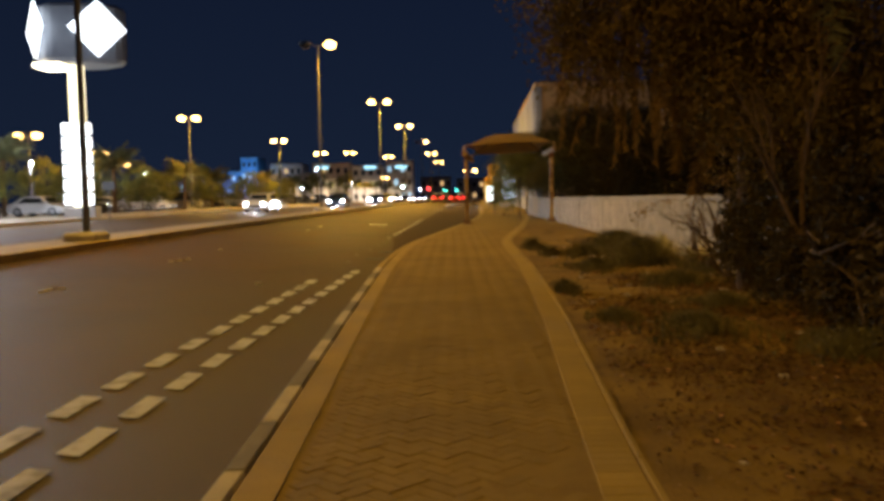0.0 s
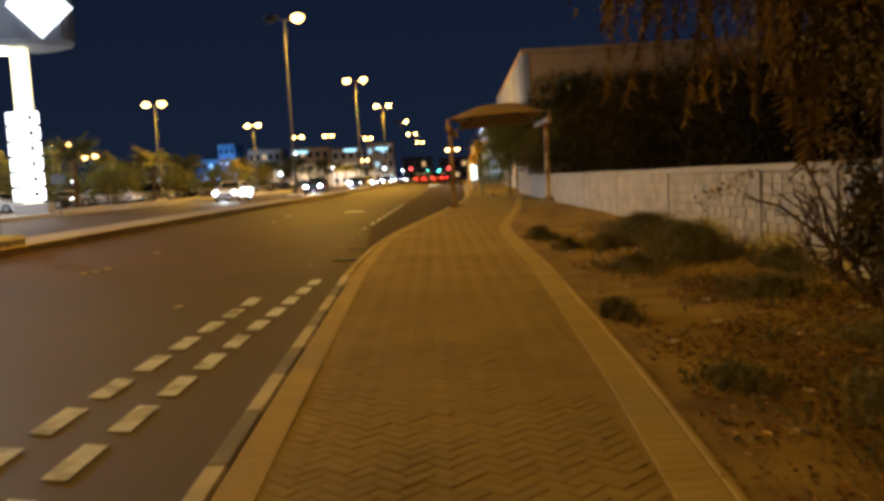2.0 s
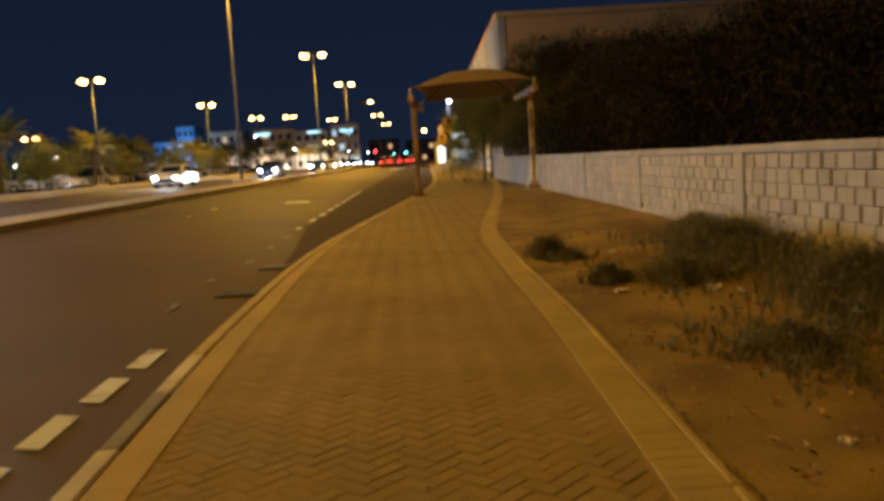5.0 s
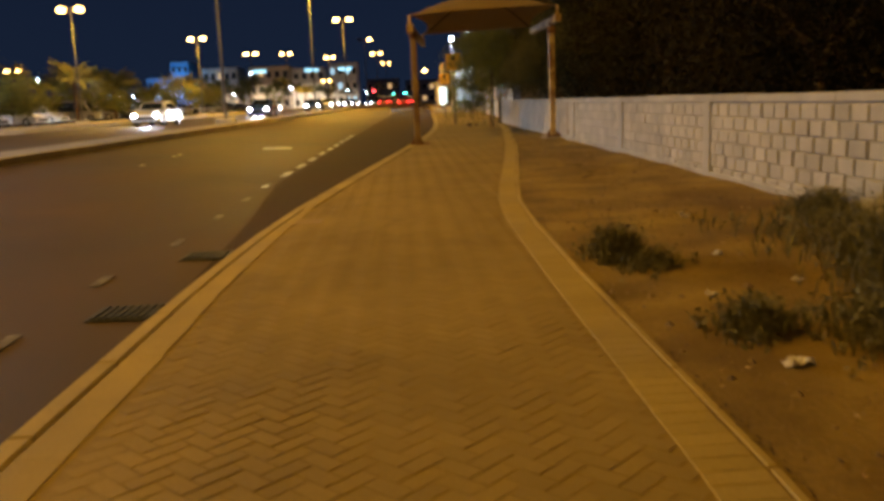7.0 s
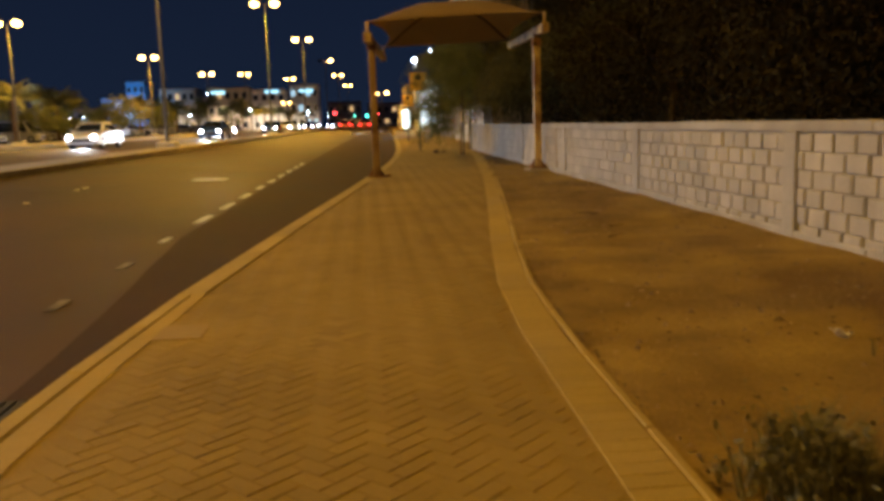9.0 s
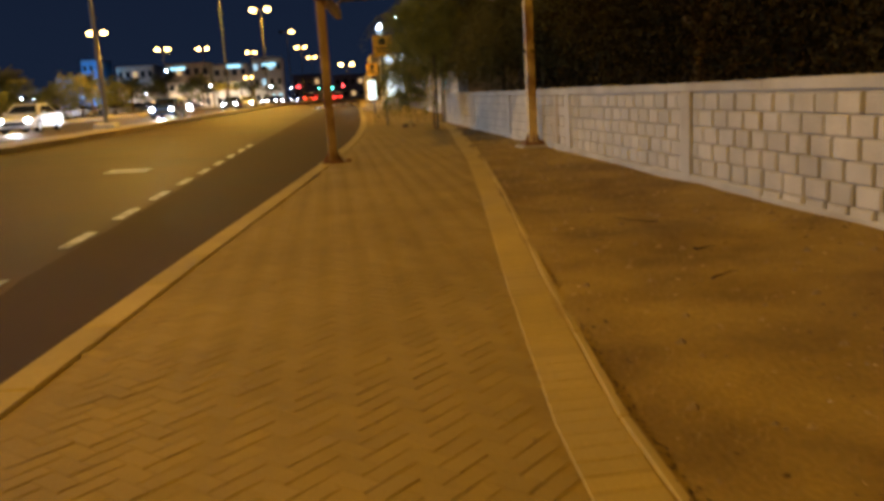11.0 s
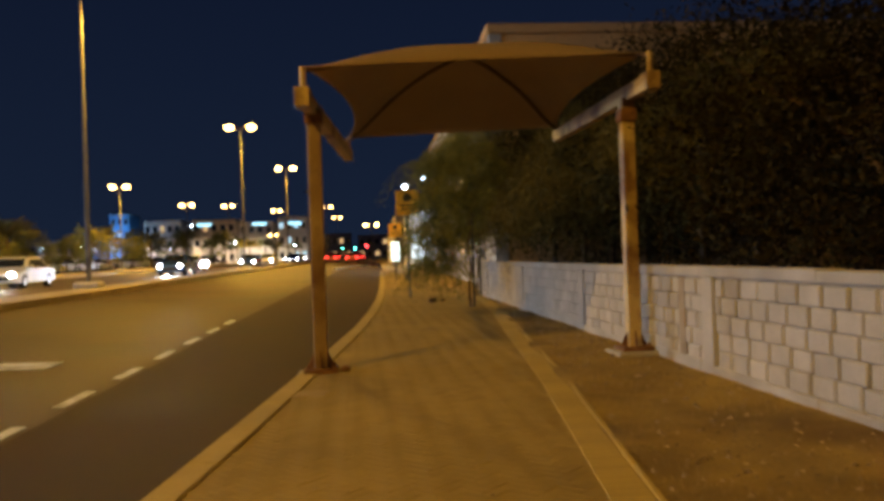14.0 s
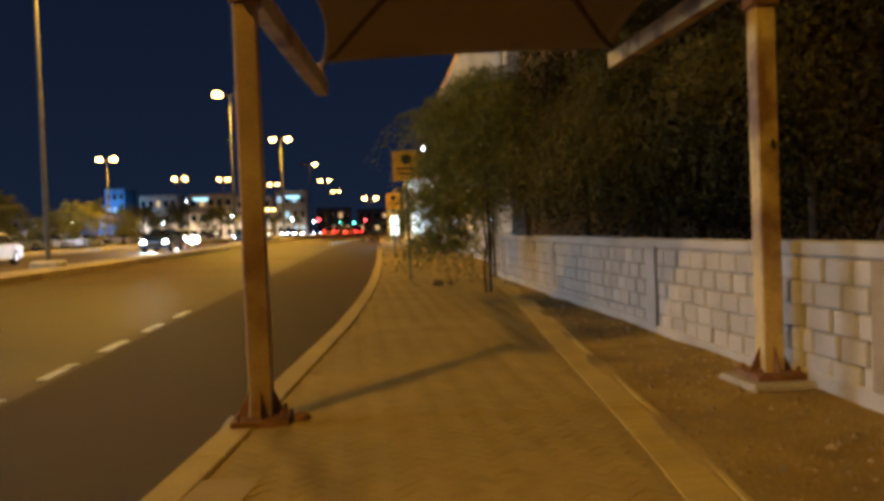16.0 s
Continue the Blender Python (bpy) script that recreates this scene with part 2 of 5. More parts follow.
GREY_WALL = mat("grey_plaster", (0.26, 0.25, 0.25), (0.36, 0.34, 0.33), 0.3, 0.85, 0.1, 20)
GLASS = mat("dark_window_glass", (0.015, 0.018, 0.022), (0.03, 0.035, 0.04), 2, 0.12, 0, spec=0.6)
RUBBER = mat("black_rubber", (0.015, 0.015, 0.015), (0.03, 0.03, 0.03), 8, 0.85, 0.1)
PAPER = mat("crumpled_paper", (0.62, 0.56, 0.48), (0.78, 0.72, 0.64), 15, 0.8, 0.2)
STONE = mat("sandy_pebble", (0.20, 0.14, 0.07), (0.33, 0.24, 0.13), 9, 0.9, 0.3, vary=0.3, island=True)
SIGN_YELLOW = mat("yellow_sign_face", (0.72, 0.40, 0.03), (0.80, 0.47, 0.05), 3, 0.5, 0.0)
SIGN_BLACK = mat("black_sign_print", (0.02, 0.018, 0.015), (0.03, 0.03, 0.025), 3, 0.6, 0.0)
CHROME = mat("wheel_alloy", (0.4, 0.4, 0.42), (0.55, 0.55, 0.57), 5, 0.35, 0, metal=0.8)
LAMP_GLOW = glow("sodium_lamp_glass", (1.0, 0.52, 0.13), 24.0)
LAMP_GLOW_FAR = glow("far_sodium_lamp_glass", (1.0, 0.55, 0.16), 24.0)
WHITE_LAMP = glow("white_lamp_glass", (0.62, 0.86, 1.0), 55)
SIGN_WHITE = glow("lit_white_sign_face", (0.84, 0.92, 1.0), 3.6)
PYLON_WARM = glow("lit_pylon_column", (1.0, 0.86, 0.55), 2.2)
SHOP_GLOW = glow("lit_shop_front", (0.75, 0.95, 1.0), 3.5)
HEAD_GLOW = glow("headlamp_glass", (0.85, 0.92, 1.0), 45)
TAIL_GLOW = glow("tail_lamp_glass", (1.0, 0.03, 0.03), 9)
GREEN_GLOW = glow("green_signal", (0.1, 1.0, 0.75), 12)
RED_GLOW = glow("red_signal", (1.0, 0.05, 0.06), 12)
WIN_WARM = glow("lit_window_warm", (1.0, 0.62, 0.28), 0.7)
WIN_COOL = glow("lit_window_cool", (0.45, 0.75, 1.0), 1.0)

# ---- mesh helpers ----


def bm_box(bm, x0, x1, y0, y1, z0, z1, bevel=0.0, m=None):
    r = bmesh.ops.create_cube(bm, size=1.0)
    vs = r["verts"]
    bmesh.ops.scale(bm, vec=(x1 - x0, y1 - y0, z1 - z0), verts=vs)
    bmesh.ops.translate(bm, vec=((x0 + x1) / 2, (y0 + y1) / 2, (z0 + z1) / 2), verts=vs)
    if bevel:
        es = list({e for v in vs for e in v.link_edges})
        g = bmesh.ops.bevel(bm, geom=es, offset=bevel, segments=1, affect="EDGES")
        vs = list({v for f in g["faces"] for v in f.verts} | {v for v in vs if v.is_valid})
    if m is not None:
        bmesh.ops.transform(bm, matrix=m, verts=[v for v in vs if v.is_valid])
    return bm


def box(x0, x1, y0, y1, z0, z1, bevel=0.0):
    return bm_box(bmesh.new(), x0, x1, y0, y1, z0, z1, bevel)


def bm_tube(bm, a, b, ra, rb=None, seg=12):
    a, b = Vector(a), Vector(b)
    rb = ra if rb is None else rb
    q = (b - a).to_track_quat("Z", "Y").to_matrix().to_4x4()
    bmesh.ops.create_cone(bm, cap_ends=True, segments=seg, radius1=ra, radius2=rb, depth=(b - a).length,
                          matrix=Matrix.Translation((a + b) / 2) @ q)
    return bm


def tube(a, b, ra, rb=None, seg=12):
    return bm_tube(bmesh.new(), a, b, ra, rb, seg)


def ball(x, y, z, sx, sy, sz, u=14, v=9):
    bm = bmesh.new()
    bmesh.ops.create_uvsphere(bm, u_segments=u, v_segments=v, radius=1.0, matrix=Matrix.LocRotScale((x, y, z), None, (sx, sy, sz)))
    return bm


def prism(outline, z0, z1, bevel=0.0):
    """Upright prism over a plan outline."""
    bm = bmesh.new()
    lo = [bm.verts.new((x, y, z0)) for x, y in outline]
    hi = [bm.verts.new((x, y, z1)) for x, y in outline]
    bm.faces.new(lo[::-1])
    bm.faces.new(hi)
    n = len(lo)
    for i in range(n):
        bm.faces.new((lo[i], lo[(i + 1) % n], hi[(i + 1) % n], hi[i]))
    if bevel:
        bmesh.ops.bevel(bm, geom=bm.edges[:], offset=bevel, segments=1, affect="EDGES")
    return bm


def mesh_of(name, bm, material, smooth=False):
    me = bpy.data.meshes.new(name)
    bm.to_mesh(me)
    bm.free()
    me.materials.append(material)
    if smooth:
        me.shade_smooth()
    return me


def raw_mesh(name, verts, faces, material, smooth=False):
    me = bpy.data.meshes.new(name)
    me.from_pydata(verts, [], faces)
    me.materials.append(material)
    me.update()
    if smooth:
        me.shade_smooth()
    return me


def part(name, bm, material, parent, label="", smooth=False):
    ob = new(name, mesh_of(name, bm, material, smooth))
    ob.parent = parent
    if label:
        ob["label"] = label
    return ob


def piece(name, me, parent, m):
    ob = new(name, me)
    ob.parent = parent
    ob.matrix_local = m
    return ob


def thing(name, x, y, z, label, category, group="", rz=0.0):
    e = new(name)
    e.matrix_world = pose(x, y, z, 0, 0, rz)
    return tagged(e, label, category, group)


def strip(name, left, right, zf, ys, material, label, category, thick=0.0, sub=1):
    """A long sheet along the street between two plan lines, with an optional skirt down to its underside."""
    verts, faces = [], []
    cols = sub + 1
    for y in ys:
        a, b = left(y), right(y)
        for i in range(cols):
            x = a + (b - a) * i / sub
            verts.append((x, y, zf(x, y)))
    for j in range(len(ys) - 1):
        for i in range(sub):
            k = j * cols + i
            faces.append((k, k + 1, k + 1 + cols, k + cols))
    if thick:
        n = len(verts)
        verts += [(x, y, z - thick) for x, y, z in verts]
        for j in range(len(ys) - 1):
            k = j * cols
            faces.append((k, k + cols, n + k + cols, n + k))
            k = j * cols + sub
            faces.append((k + cols, k, n + k, n + k + cols))
        for i in range(sub):
            faces.append((i + 1, i, n + i, n + i + 1))
            k = (len(ys) - 1) * cols + i
            faces.append((k, k + 1, n + k + 1, n + k))
    ob = new(name, raw_mesh(name, verts, faces, material))
    return tagged(ob, label, category, kind="structure")


def span(a, b, step):
    n = max(1, round((b - a) / step))
    return [a + (b - a) * i / n for i in range(n + 1)]


FAR_Y = span(-30, 60, 1.0) + span(62, 320, 6.0)

# ---- ground, road, median ----


def ground_z(x, y):
    right, left = KR(y), KL(y)
    if x <= left + 0.3:
        return G(y) - 0.32
    if y > 2 and right - 0.4 < x < right + 0.3:
        # soil washed over the edging in places
        spill = lerp(x - right, (-0.4, -0.25, -0.02, 0.3), (-0.12, -0.025, 0.006, 0.004)) * 1.0
        return G(y) + spill + 0.022 * noise.noise((x * 2.2, y * 0.8, 7)) * lerp(y, (2, 8, 25, 29), (0.25, 0.45, 0.6, 1.0))
    if x < right - 0.02:
        return G(y) - 0.12
    rise = 0.05 * min(1.0, (x - right) / 2.5)
    bumps = 0.025 * noise.noise((x * 1.1, y * 1.1, 0)) + 0.007 * noise.noise((x * 3, y * 3, 3))
    return G(y) - 0.004 + rise + bumps * min(1.0, (x - right) / 0.35)


def build_ground():
    xs = [-1500, -400, -120, -60, -40, -14, -6, -2.2, 0] + span(0.3, 6, 0.12) + [7, 9, 13, 20, 40, 120, 400, 1500]
    ys = [-600, -150, -60] + span(-30, -4, 2) + span(-3, 52, 0.2) + span(54, 100, 4) + span(110, 320, 15) + [500, 900, 2500]
    verts = [(x, y, ground_z(x, y)) for y in ys for x in xs]
    n = len(xs)
    faces = [(j * n + i, j * n + i + 1, (j + 1) * n + i + 1, (j + 1) * n + i) for j in range(len(ys) - 1) for i in range(n - 1)]
    tagged(new("ground", raw_mesh("ground", verts, faces, DIRT, True)), "dry brown sandy soil strewn with pebbles", "soil", kind="structure")


build_ground()
strip("road", KM, lambda y: KL(y) + 0.02, road_z, FAR_Y, ASPHALT, "worn grey-brown asphalt carriageway", "road", sub=8)
LINE_Y = (-12, 17, 24, 29, 35, 39.5, 60, 100, 160, 320)
LINE_X = (-1.85, -1.87, -2.0, -1.81, -1.62, -1.52, -0.95, 0.2, 1.6, 5.5)


def LN(y):
    return lerp(y, LINE_Y, LINE_X)


strip("bus_bay", lambda y: KL(y) + (LN(y) + 0.12 - KL(y)) * lerp(y, (15, 26), (0.03, 1.0)), lambda y: KL(y) + 0.01, lambda x, y: road_z(x, y) + 0.005, span(15, 100, 1.0), ASPHALT_DARK, "darker smooth asphalt of the bus bay", "road", sub=2)


def median_z(x, y):
    return road_z(KM(y) + 0.01, y) + 0.17


strip("median", lambda y: KM(y) - 1.7, lambda y: KM(y) - 0.14, median_z, FAR_Y, mat("median_paving", (0.26, 0.22, 0.17), (0.36, 0.3, 0.23), 1.0, 0.9, 0.3, 60, stain=(0.2, 0.16, 0.12)), "paved raised median strip", "median", thick=0.25)
strip("road_opposite", lambda y: KM(y) - 12.6, lambda y: KM(y) - 1.7, lambda x, y: median_z(x, y) - 0.17, FAR_Y, ASPHALT, "asphalt carriageway beyond the median", "road")
strip("verge_opposite", lambda y: KM(y) - 18, lambda y: KM(y) - 12.6, lambda x, y: median_z(x, y), FAR_Y, mat("verge_paving", (0.3, 0.26, 0.2), (0.4, 0.35, 0.28), 1.0, 0.9, 0.3, 60), "paved verge beyond the opposite carriageway", "verge", thick=0.3)
strip("parking", lambda y: KM(y) - 60, lambda y: KM(y) - 18, lambda x, y: median_z(x, y) - 0.12, FAR_Y, ASPHALT_DARK, "asphalt parking ground", "parking", thick=0.3)


def kerb_run(name, line, w, zf, h, ys, mats, label):
    """Kerb stones as pieces, laid end to end along a plan line."""
    root = tagged(new(name), label, "kerb", kind="structure")
    for i in range(len(ys) - 1):
        a, b = ys[i] + 0.004, ys[i + 1] - 0.004
        xa, xb = line(a), line(b)
        m = mats[i % len(mats)]
        bm = bmesh.new()
        ln = math.hypot(b - a, xb - xa)
        tilt = math.atan2(zf(xb, b) - zf(xa, a), ln)
        bm_box(bm, 0, w, 0, ln, -h, 0, 0.012)
        ob = part("kerb_stone", bm, m, root)
        ob.matrix_local = pose(xa, a, zf(xa, a), math.degrees(tilt), 0, -math.degrees(math.atan2(xb - xa, b - a)))
    return root


kerb_run("kerb", KL, 0.11, lambda x, y: G(y) + 0.004, 0.3, span(-6, 14.7, 0.9), (KERB_PALE, KERB_DARK), "kerb of alternating worn white and grey stones")
kerb_run("kerb", KL, 0.11, lambda x, y: G(y) + 0.004, 0.3, span(14.7, 22.0, 0.9125), (KERB_SAND,), "sandy concrete kerb along the bus bay")
kerb_run("kerb", KL, 0.2, lambda x, y: G(y) + 0.004, 0.3, span(22.0, 75, 0.95), (KERB_SAND,), "broad sandy concrete kerb past the bend")
kerb_run("kerb", lambda y: KM(y) - 0.14, 0.14, lambda x, y: median_z(x, y) + 0.01, 0.35, span(-10, 110, 2.0), (KERB_SAND,), "pale concrete kerb of the median")
kerb_run("kerb", lambda y: KR(y) - 0.05, 0.05, lambda x, y: G(y) + 0.008, 0.2, span(-6, 46, 1.0), (BAND,), "thin concrete edging beside the soil")


kerb_run("kerb", lambda y: lerp(y, (89, 98, 104, 109), (-0.7, 0.5, 1.4, 3.6)), 0.2, lambda x, y: road_z(x, y) + 0.16, 0.3, span(89, 109, 1.0), (PAINT_KERB, KERB_DARK), "painted kerb of white and dark stones at the side street")


def road_mark(name, x, y0, y1, w, skew=0.0, paint=None):
    bm = bmesh.new()
    pts = [(x - w / 2, y0), (x + w / 2, y0 - skew), (x + w / 2 + LN(y1) - LN(y0), y1 - skew), (x - w / 2 + LN(y1) - LN(y0), y1)]
    lo = [bm.verts.new((a, b, road_z(a, b) + 0.007)) for a, b in pts]
    hi = [bm.verts.new((a, b, road_z(a, b) + 0.011)) for a, b in pts]
    bm.faces.new(hi)
    for i in range(4):
        bm.faces.new((lo[i], lo[(i + 1) % 4], hi[(i + 1) % 4], hi[i]))
    ob = new(name, mesh_of(name, bm, paint or PAINT))
    return tagged(ob, "nearly worn-off painted dash on the asphalt" if paint else "worn white painted dash on the asphalt", "road marking", "painted dashes")


for k in range(-17, 6):
    lean = 0.0288 * k
    road_mark("lane_dash", -1.925 + lean, 11.0 + 0.80 * k, 11.55 + 0.80 * k, 0.15, 0.04)
    if k < 4:
        road_mark("lane_dash", -2.395 + lean, 11.0 + 0.80 * k, 11.55 + 0.80 * k, 0.16, 0.04)
for k in range(15):
    y_ = 17.2 + 1.68 * k
    road_mark("lane_dash", LN(y_) if y_ > 25 else lerp(y_, (18.9, 20.6, 23.7), (-2.16, -2.0, -1.94)), y_, y_ + (0.85 if y_ > 26 else 0.38), 0.11 if y_ > 26 else 0.08, paint=None if y_ > 25 else PAINT_WORN)
tagged(road_mark("arrow_mark", -3.1, 34.9, 35.55, 0.72), "white painted block marking on the asphalt", "road marking")

# ---- pavement: base, border bands, herringbone pavers ----
pavement = strip("pavement", lambda y: KL(y) + (0.132 if y < 21.9 else 0.218), lambda y: KR(y) - 0.05, lambda x, y: G(y) - lerp(y, (2, 10, 18, 23), (0.006, 0.0044, 0.0034, 0.0038)) * (0.75 + 1.3 * noise.noise((x * 1.4, y * 0.9, 11))), span(-6, 110, 0.4), SAND, "herringbone block pavement with pale borders, dusty", "pavement", thick=0.1, sub=8)


def band(line, width, a, b, step, gap=0.003):
    """Soldier course of border pavers, joined, along a plan line."""
    verts, faces = [], []
    y = a
    while y < b:
        y1 = y + step - gap
        z = 0.002 + 0.0015 * random.random()
        w = width(y)
        c = [(line(y), y), (line(y) + w, y), (line(y1) + w, y1), (line(y1), y1)]
        n = len(verts)
        e = min(0.004, gap * 1.5)
        cx, cy = sum(p[0] for p in c) / 4, sum(p[1] for p in c) / 4
        verts += [(px, py, G(py) - 0.02) for px, py in c]
        verts += [(px, py, G(py) + z - e) for px, py in c]
        verts += [(px + (e if px < cx else -e), py + (e if py < cy else -e), G(py) + z) for px, py in c]
        faces.append((n + 8, n + 9, n + 10, n + 11))
        for i in range(4):
            j = (i + 1) % 4
            faces += [(n + i, n + j, n + 4 + j, n + 4 + i), (n + 4 + i, n + 4 + j, n + 8 + j, n + 8 + i)]
        y += step
    ob = new("border_pavers", raw_mesh("border_pavers", verts, faces, BAND_ISLE))
    ob.parent = pavement
    tagged(ob, "pale yellowish border pavers laid across", kind="stuff")


BAND_ISLE = mat("pale_border_paver_joined", (0.37, 0.268, 0.07), (0.465, 0.34, 0.092), 1.5, 0.85, 0.2, 150, vary=0.05, island=True, stain=(0.36, 0.28, 0.16), stain_scale=0.7)
band(lambda y: KL(y) + lerp(y, (17, 23), (0.128, 0.118)), lambda y: lerp(y, (16, 22), (0.19, 0.09)), -5, 22.0, 0.6, 0.0015)
band(lambda y: KR(y) - 0.27, lambda y: 0.218, -5, 46, 0.1, 0.0035)

# ---- shade shelter over the pavement ----


def shelter():
    s = thing("shade_shelter", 2.2, 33.2, G(33.2), "tan fabric shade canopy on two rusty cream steel posts", "shelter")

    def lx(x):
        return x - 2.2

    corners = {}
    for side, x, y, xf in (("near road", 0.6, 33.15, 0.93), ("near wall", 3.95, 33.35, 4.0)):
        lift = 0.0 if x < 2 else 0.06
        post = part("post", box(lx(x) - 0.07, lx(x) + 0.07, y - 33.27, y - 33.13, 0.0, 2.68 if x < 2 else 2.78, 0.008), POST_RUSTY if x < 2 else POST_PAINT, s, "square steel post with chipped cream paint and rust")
        part("base_plate", box(lx(x) - 0.17, lx(x) + 0.17, y - 33.37, y - 33.03, lift - 0.01, lift + 0.035, 0.004), RUST, post, "rusty base plate")
        for dx, dy in ((1, 0), (-1, 0), (0, 1), (0, -1)):
            bm = bmesh.new()
            q = [(0.07, 0.03), (0.15, 0.03), (0.07, 0.2)]
            vs = []
            for t in (-0.006, 0.006):
                for d, z in q:
                    vs.append(bm.verts.new((lx(x) + dx * d + (t if dy else 0), y - 33.2 + dy * d + (t if dx else 0), z + lift)))
            bm.faces.new(vs[:3])
            bm.faces.new(vs[3:][::-1])
            for i in range(3):
                j = (i + 1) % 3
                bm.faces.new((vs[i], vs[3 + i], vs[3 + j], vs[j]))
            part("gusset", bm, RUST, post)
            part("bolt", tube((lx(x) + dx * 0.13 + dy * 0.13, y - 33.2 + dy * 0.13 - dx * 0.13, 0.03 + lift), (lx(x) + dx * 0.13 + dy * 0.13, y - 33.2 + dy * 0.13 - dx * 0.13, 0.075 + lift), 0.014, seg=6), RUST, post)
        # beam reaching forward from the head of the post
        a, b = Vector((lx(x) - (0.08 if x < 2 else -0.03), -0.62, 2.70 if x < 2 else 2.82)), Vector((lx(xf), 3.5, 2.62 if x < 2 else 2.84))
        m = look(a, b) @ pose(0, 0, 0)
        bm = bmesh.new()
        ln = (b - a).length
        bm_box(bm, -0.06, 0.06, -0.08, 0.08, -ln, 0, 0.006, m)
        part("beam", bm, POST_PAINT, s, "steel cantilever beam")
        bm = bmesh.new()
        bm_box(bm, -0.072, 0.072, -0.092, 0.092, -0.2, 0.02, 0.006, m)
        part("beam_end_box", bm, POST_PAINT, s, "boxed beam end")
        part("post_head", box(lx(x) - 0.09, lx(x) + 0.09, y - 33.29, y - 33.11, 2.52, 2.66, 0.006), RUST, post)
        for p in (a + (b - a) * 0.02, a + (b - a) * 0.985):
            rise = 0.3 if p.y < 1 else 0.24 if x < 2 else 0.13
            bm = tube(p, p + Vector((0, 0, rise)), 0.032)
            part("stub", bm, POST_PAINT, s, "short upright holding the canopy corner")
            corners[(x < 2, p.y < 1)] = p + Vector((0, 0, rise))
        foot = thing("concrete_footing", x, y, G(y) - 0.06, "rough concrete footing under the shelter post", "footing")
        part("pad", box(-0.25, 0.25, -0.27, 0.27, -0.1, 0.05 if x < 2 else 0.112, 0.02), MORTAR, foot)
    nl, nr, fl, fr = corners[(True, True)], corners[(False, True)], corners[(True, False)], corners[(False, False)]
    # fabric: four gores rising to a rounded crown, with edges drawn inwards
    N = 28

    def fab(u, v):
        k = 0.16 * (1 - v * v) * abs(u) ** 3
        l = 0.13 * (1 - u * u) * abs(v) ** 3
        uu, vv = u * (1 - k), v * (1 - l)
        a, b = (uu + 1) / 2, (vv + 1) / 2
        p = nl.lerp(nr, a).lerp(fl.lerp(fr, a), b)
        r = max(abs(u), abs(v))
        soft = (abs(u) ** 6 + abs(v) ** 6) ** (1 / 6)
        w = 0.65 * r + 0.35 * min(1.0, soft)
        p.z += 0.10 * (1 - u * u) * (1 - v * v) + (0.07 if v < 0 else -0.04) * (1 - u * u) * abs(v) ** 3 + 0.5 * (1 - min(1.0, w) ** 1.9) + 0.012 * math.sin(9 * u + 4 * v) * (1 - r)
        return p

    verts = [fab(-1 + 2 * i / N, -1 + 2 * j / N) for j in range(N + 1) for i in range(N + 1)]
    faces = [(j * (N + 1) + i, j * (N + 1) + i + 1, (j + 1) * (N + 1) + i + 1, (j + 1) * (N + 1) + i) for j in range(N) for i in range(N)]
    me = raw_mesh("canopy", verts, faces, FABRIC, True)
    can = new("canopy", me)
    can.parent = s
    sol = can.modifiers.new("thickness", "SOLIDIFY")
    sol.thickness = 0.006
    can["label"] = "stretched tan shade fabric with a rounded crown"
    # diagonal arched ribs under the fabric
    for su, sv in ((-1, -1), (1, -1), (-1, 1), (1, 1)):
        bm = bmesh.new()
        pts = [fab(su * k / 12, sv * k / 12) - Vector((0, 0, 0.03)) for k in range(13)]
        for p, q in zip(pts, pts[1:]):
            bm_tube(bm, p, q, 0.026, seg=8)
        part("rib", bm, SEAM, s, "dark arched rib under the fabric")


shelter()

# ---- trees, palms and weeds ----


def leaf_cloud(rng, blobs, count, size, droop=0.0):
    """Vertices and faces of many small folded leaves gathered in clumps inside the given ellipsoids."""
    P = []
    tot = sum(b[6] for b in blobs)
    for bx, by, bz, sx, sy, sz, wgt in blobs:
        n = int(count * wgt / tot)
        clumps = rng.normal(size=(max(6, n // 60), 3))
        clumps /= np.linalg.norm(clumps, axis=1)[:, None]
        clumps *= rng.uniform(0.45, 1.0, size=(len(clumps), 1)) ** 0.6
        pick = clumps[rng.integers(0, len(clumps), n)] + rng.normal(scale=0.13, size=(n, 3))
        if droop:
            pick[:, 2] -= rng.exponential(droop, size=n)
        P.append(pick * (sx, sy, sz) + (bx, by, bz))
    P = np.concatenate(P)
    n = len(P)
    d1 = rng.normal(size=(n, 3)) + np.array((0, 0, -0.5 if droop else 0.1))
    d1 /= np.linalg.norm(d1, axis=1)[:, None]
    d2 = np.cross(d1, rng.normal(size=(n, 3)))
    d2 /= np.linalg.norm(d2, axis=1)[:, None] + 1e-6
    s = rng.uniform(0.6, 1.3, size=(n, 1)) * size
    a, c = P - d1 * s, P + d1 * s
    b, d = P + d2 * s * 0.42, P - d2 * s * 0.42
    V = np.stack((a, b, c, d), 1).reshape(-1, 3)
    F = np.arange(n * 4).reshape(-1, 4)
    return V.tolist(), F.tolist()


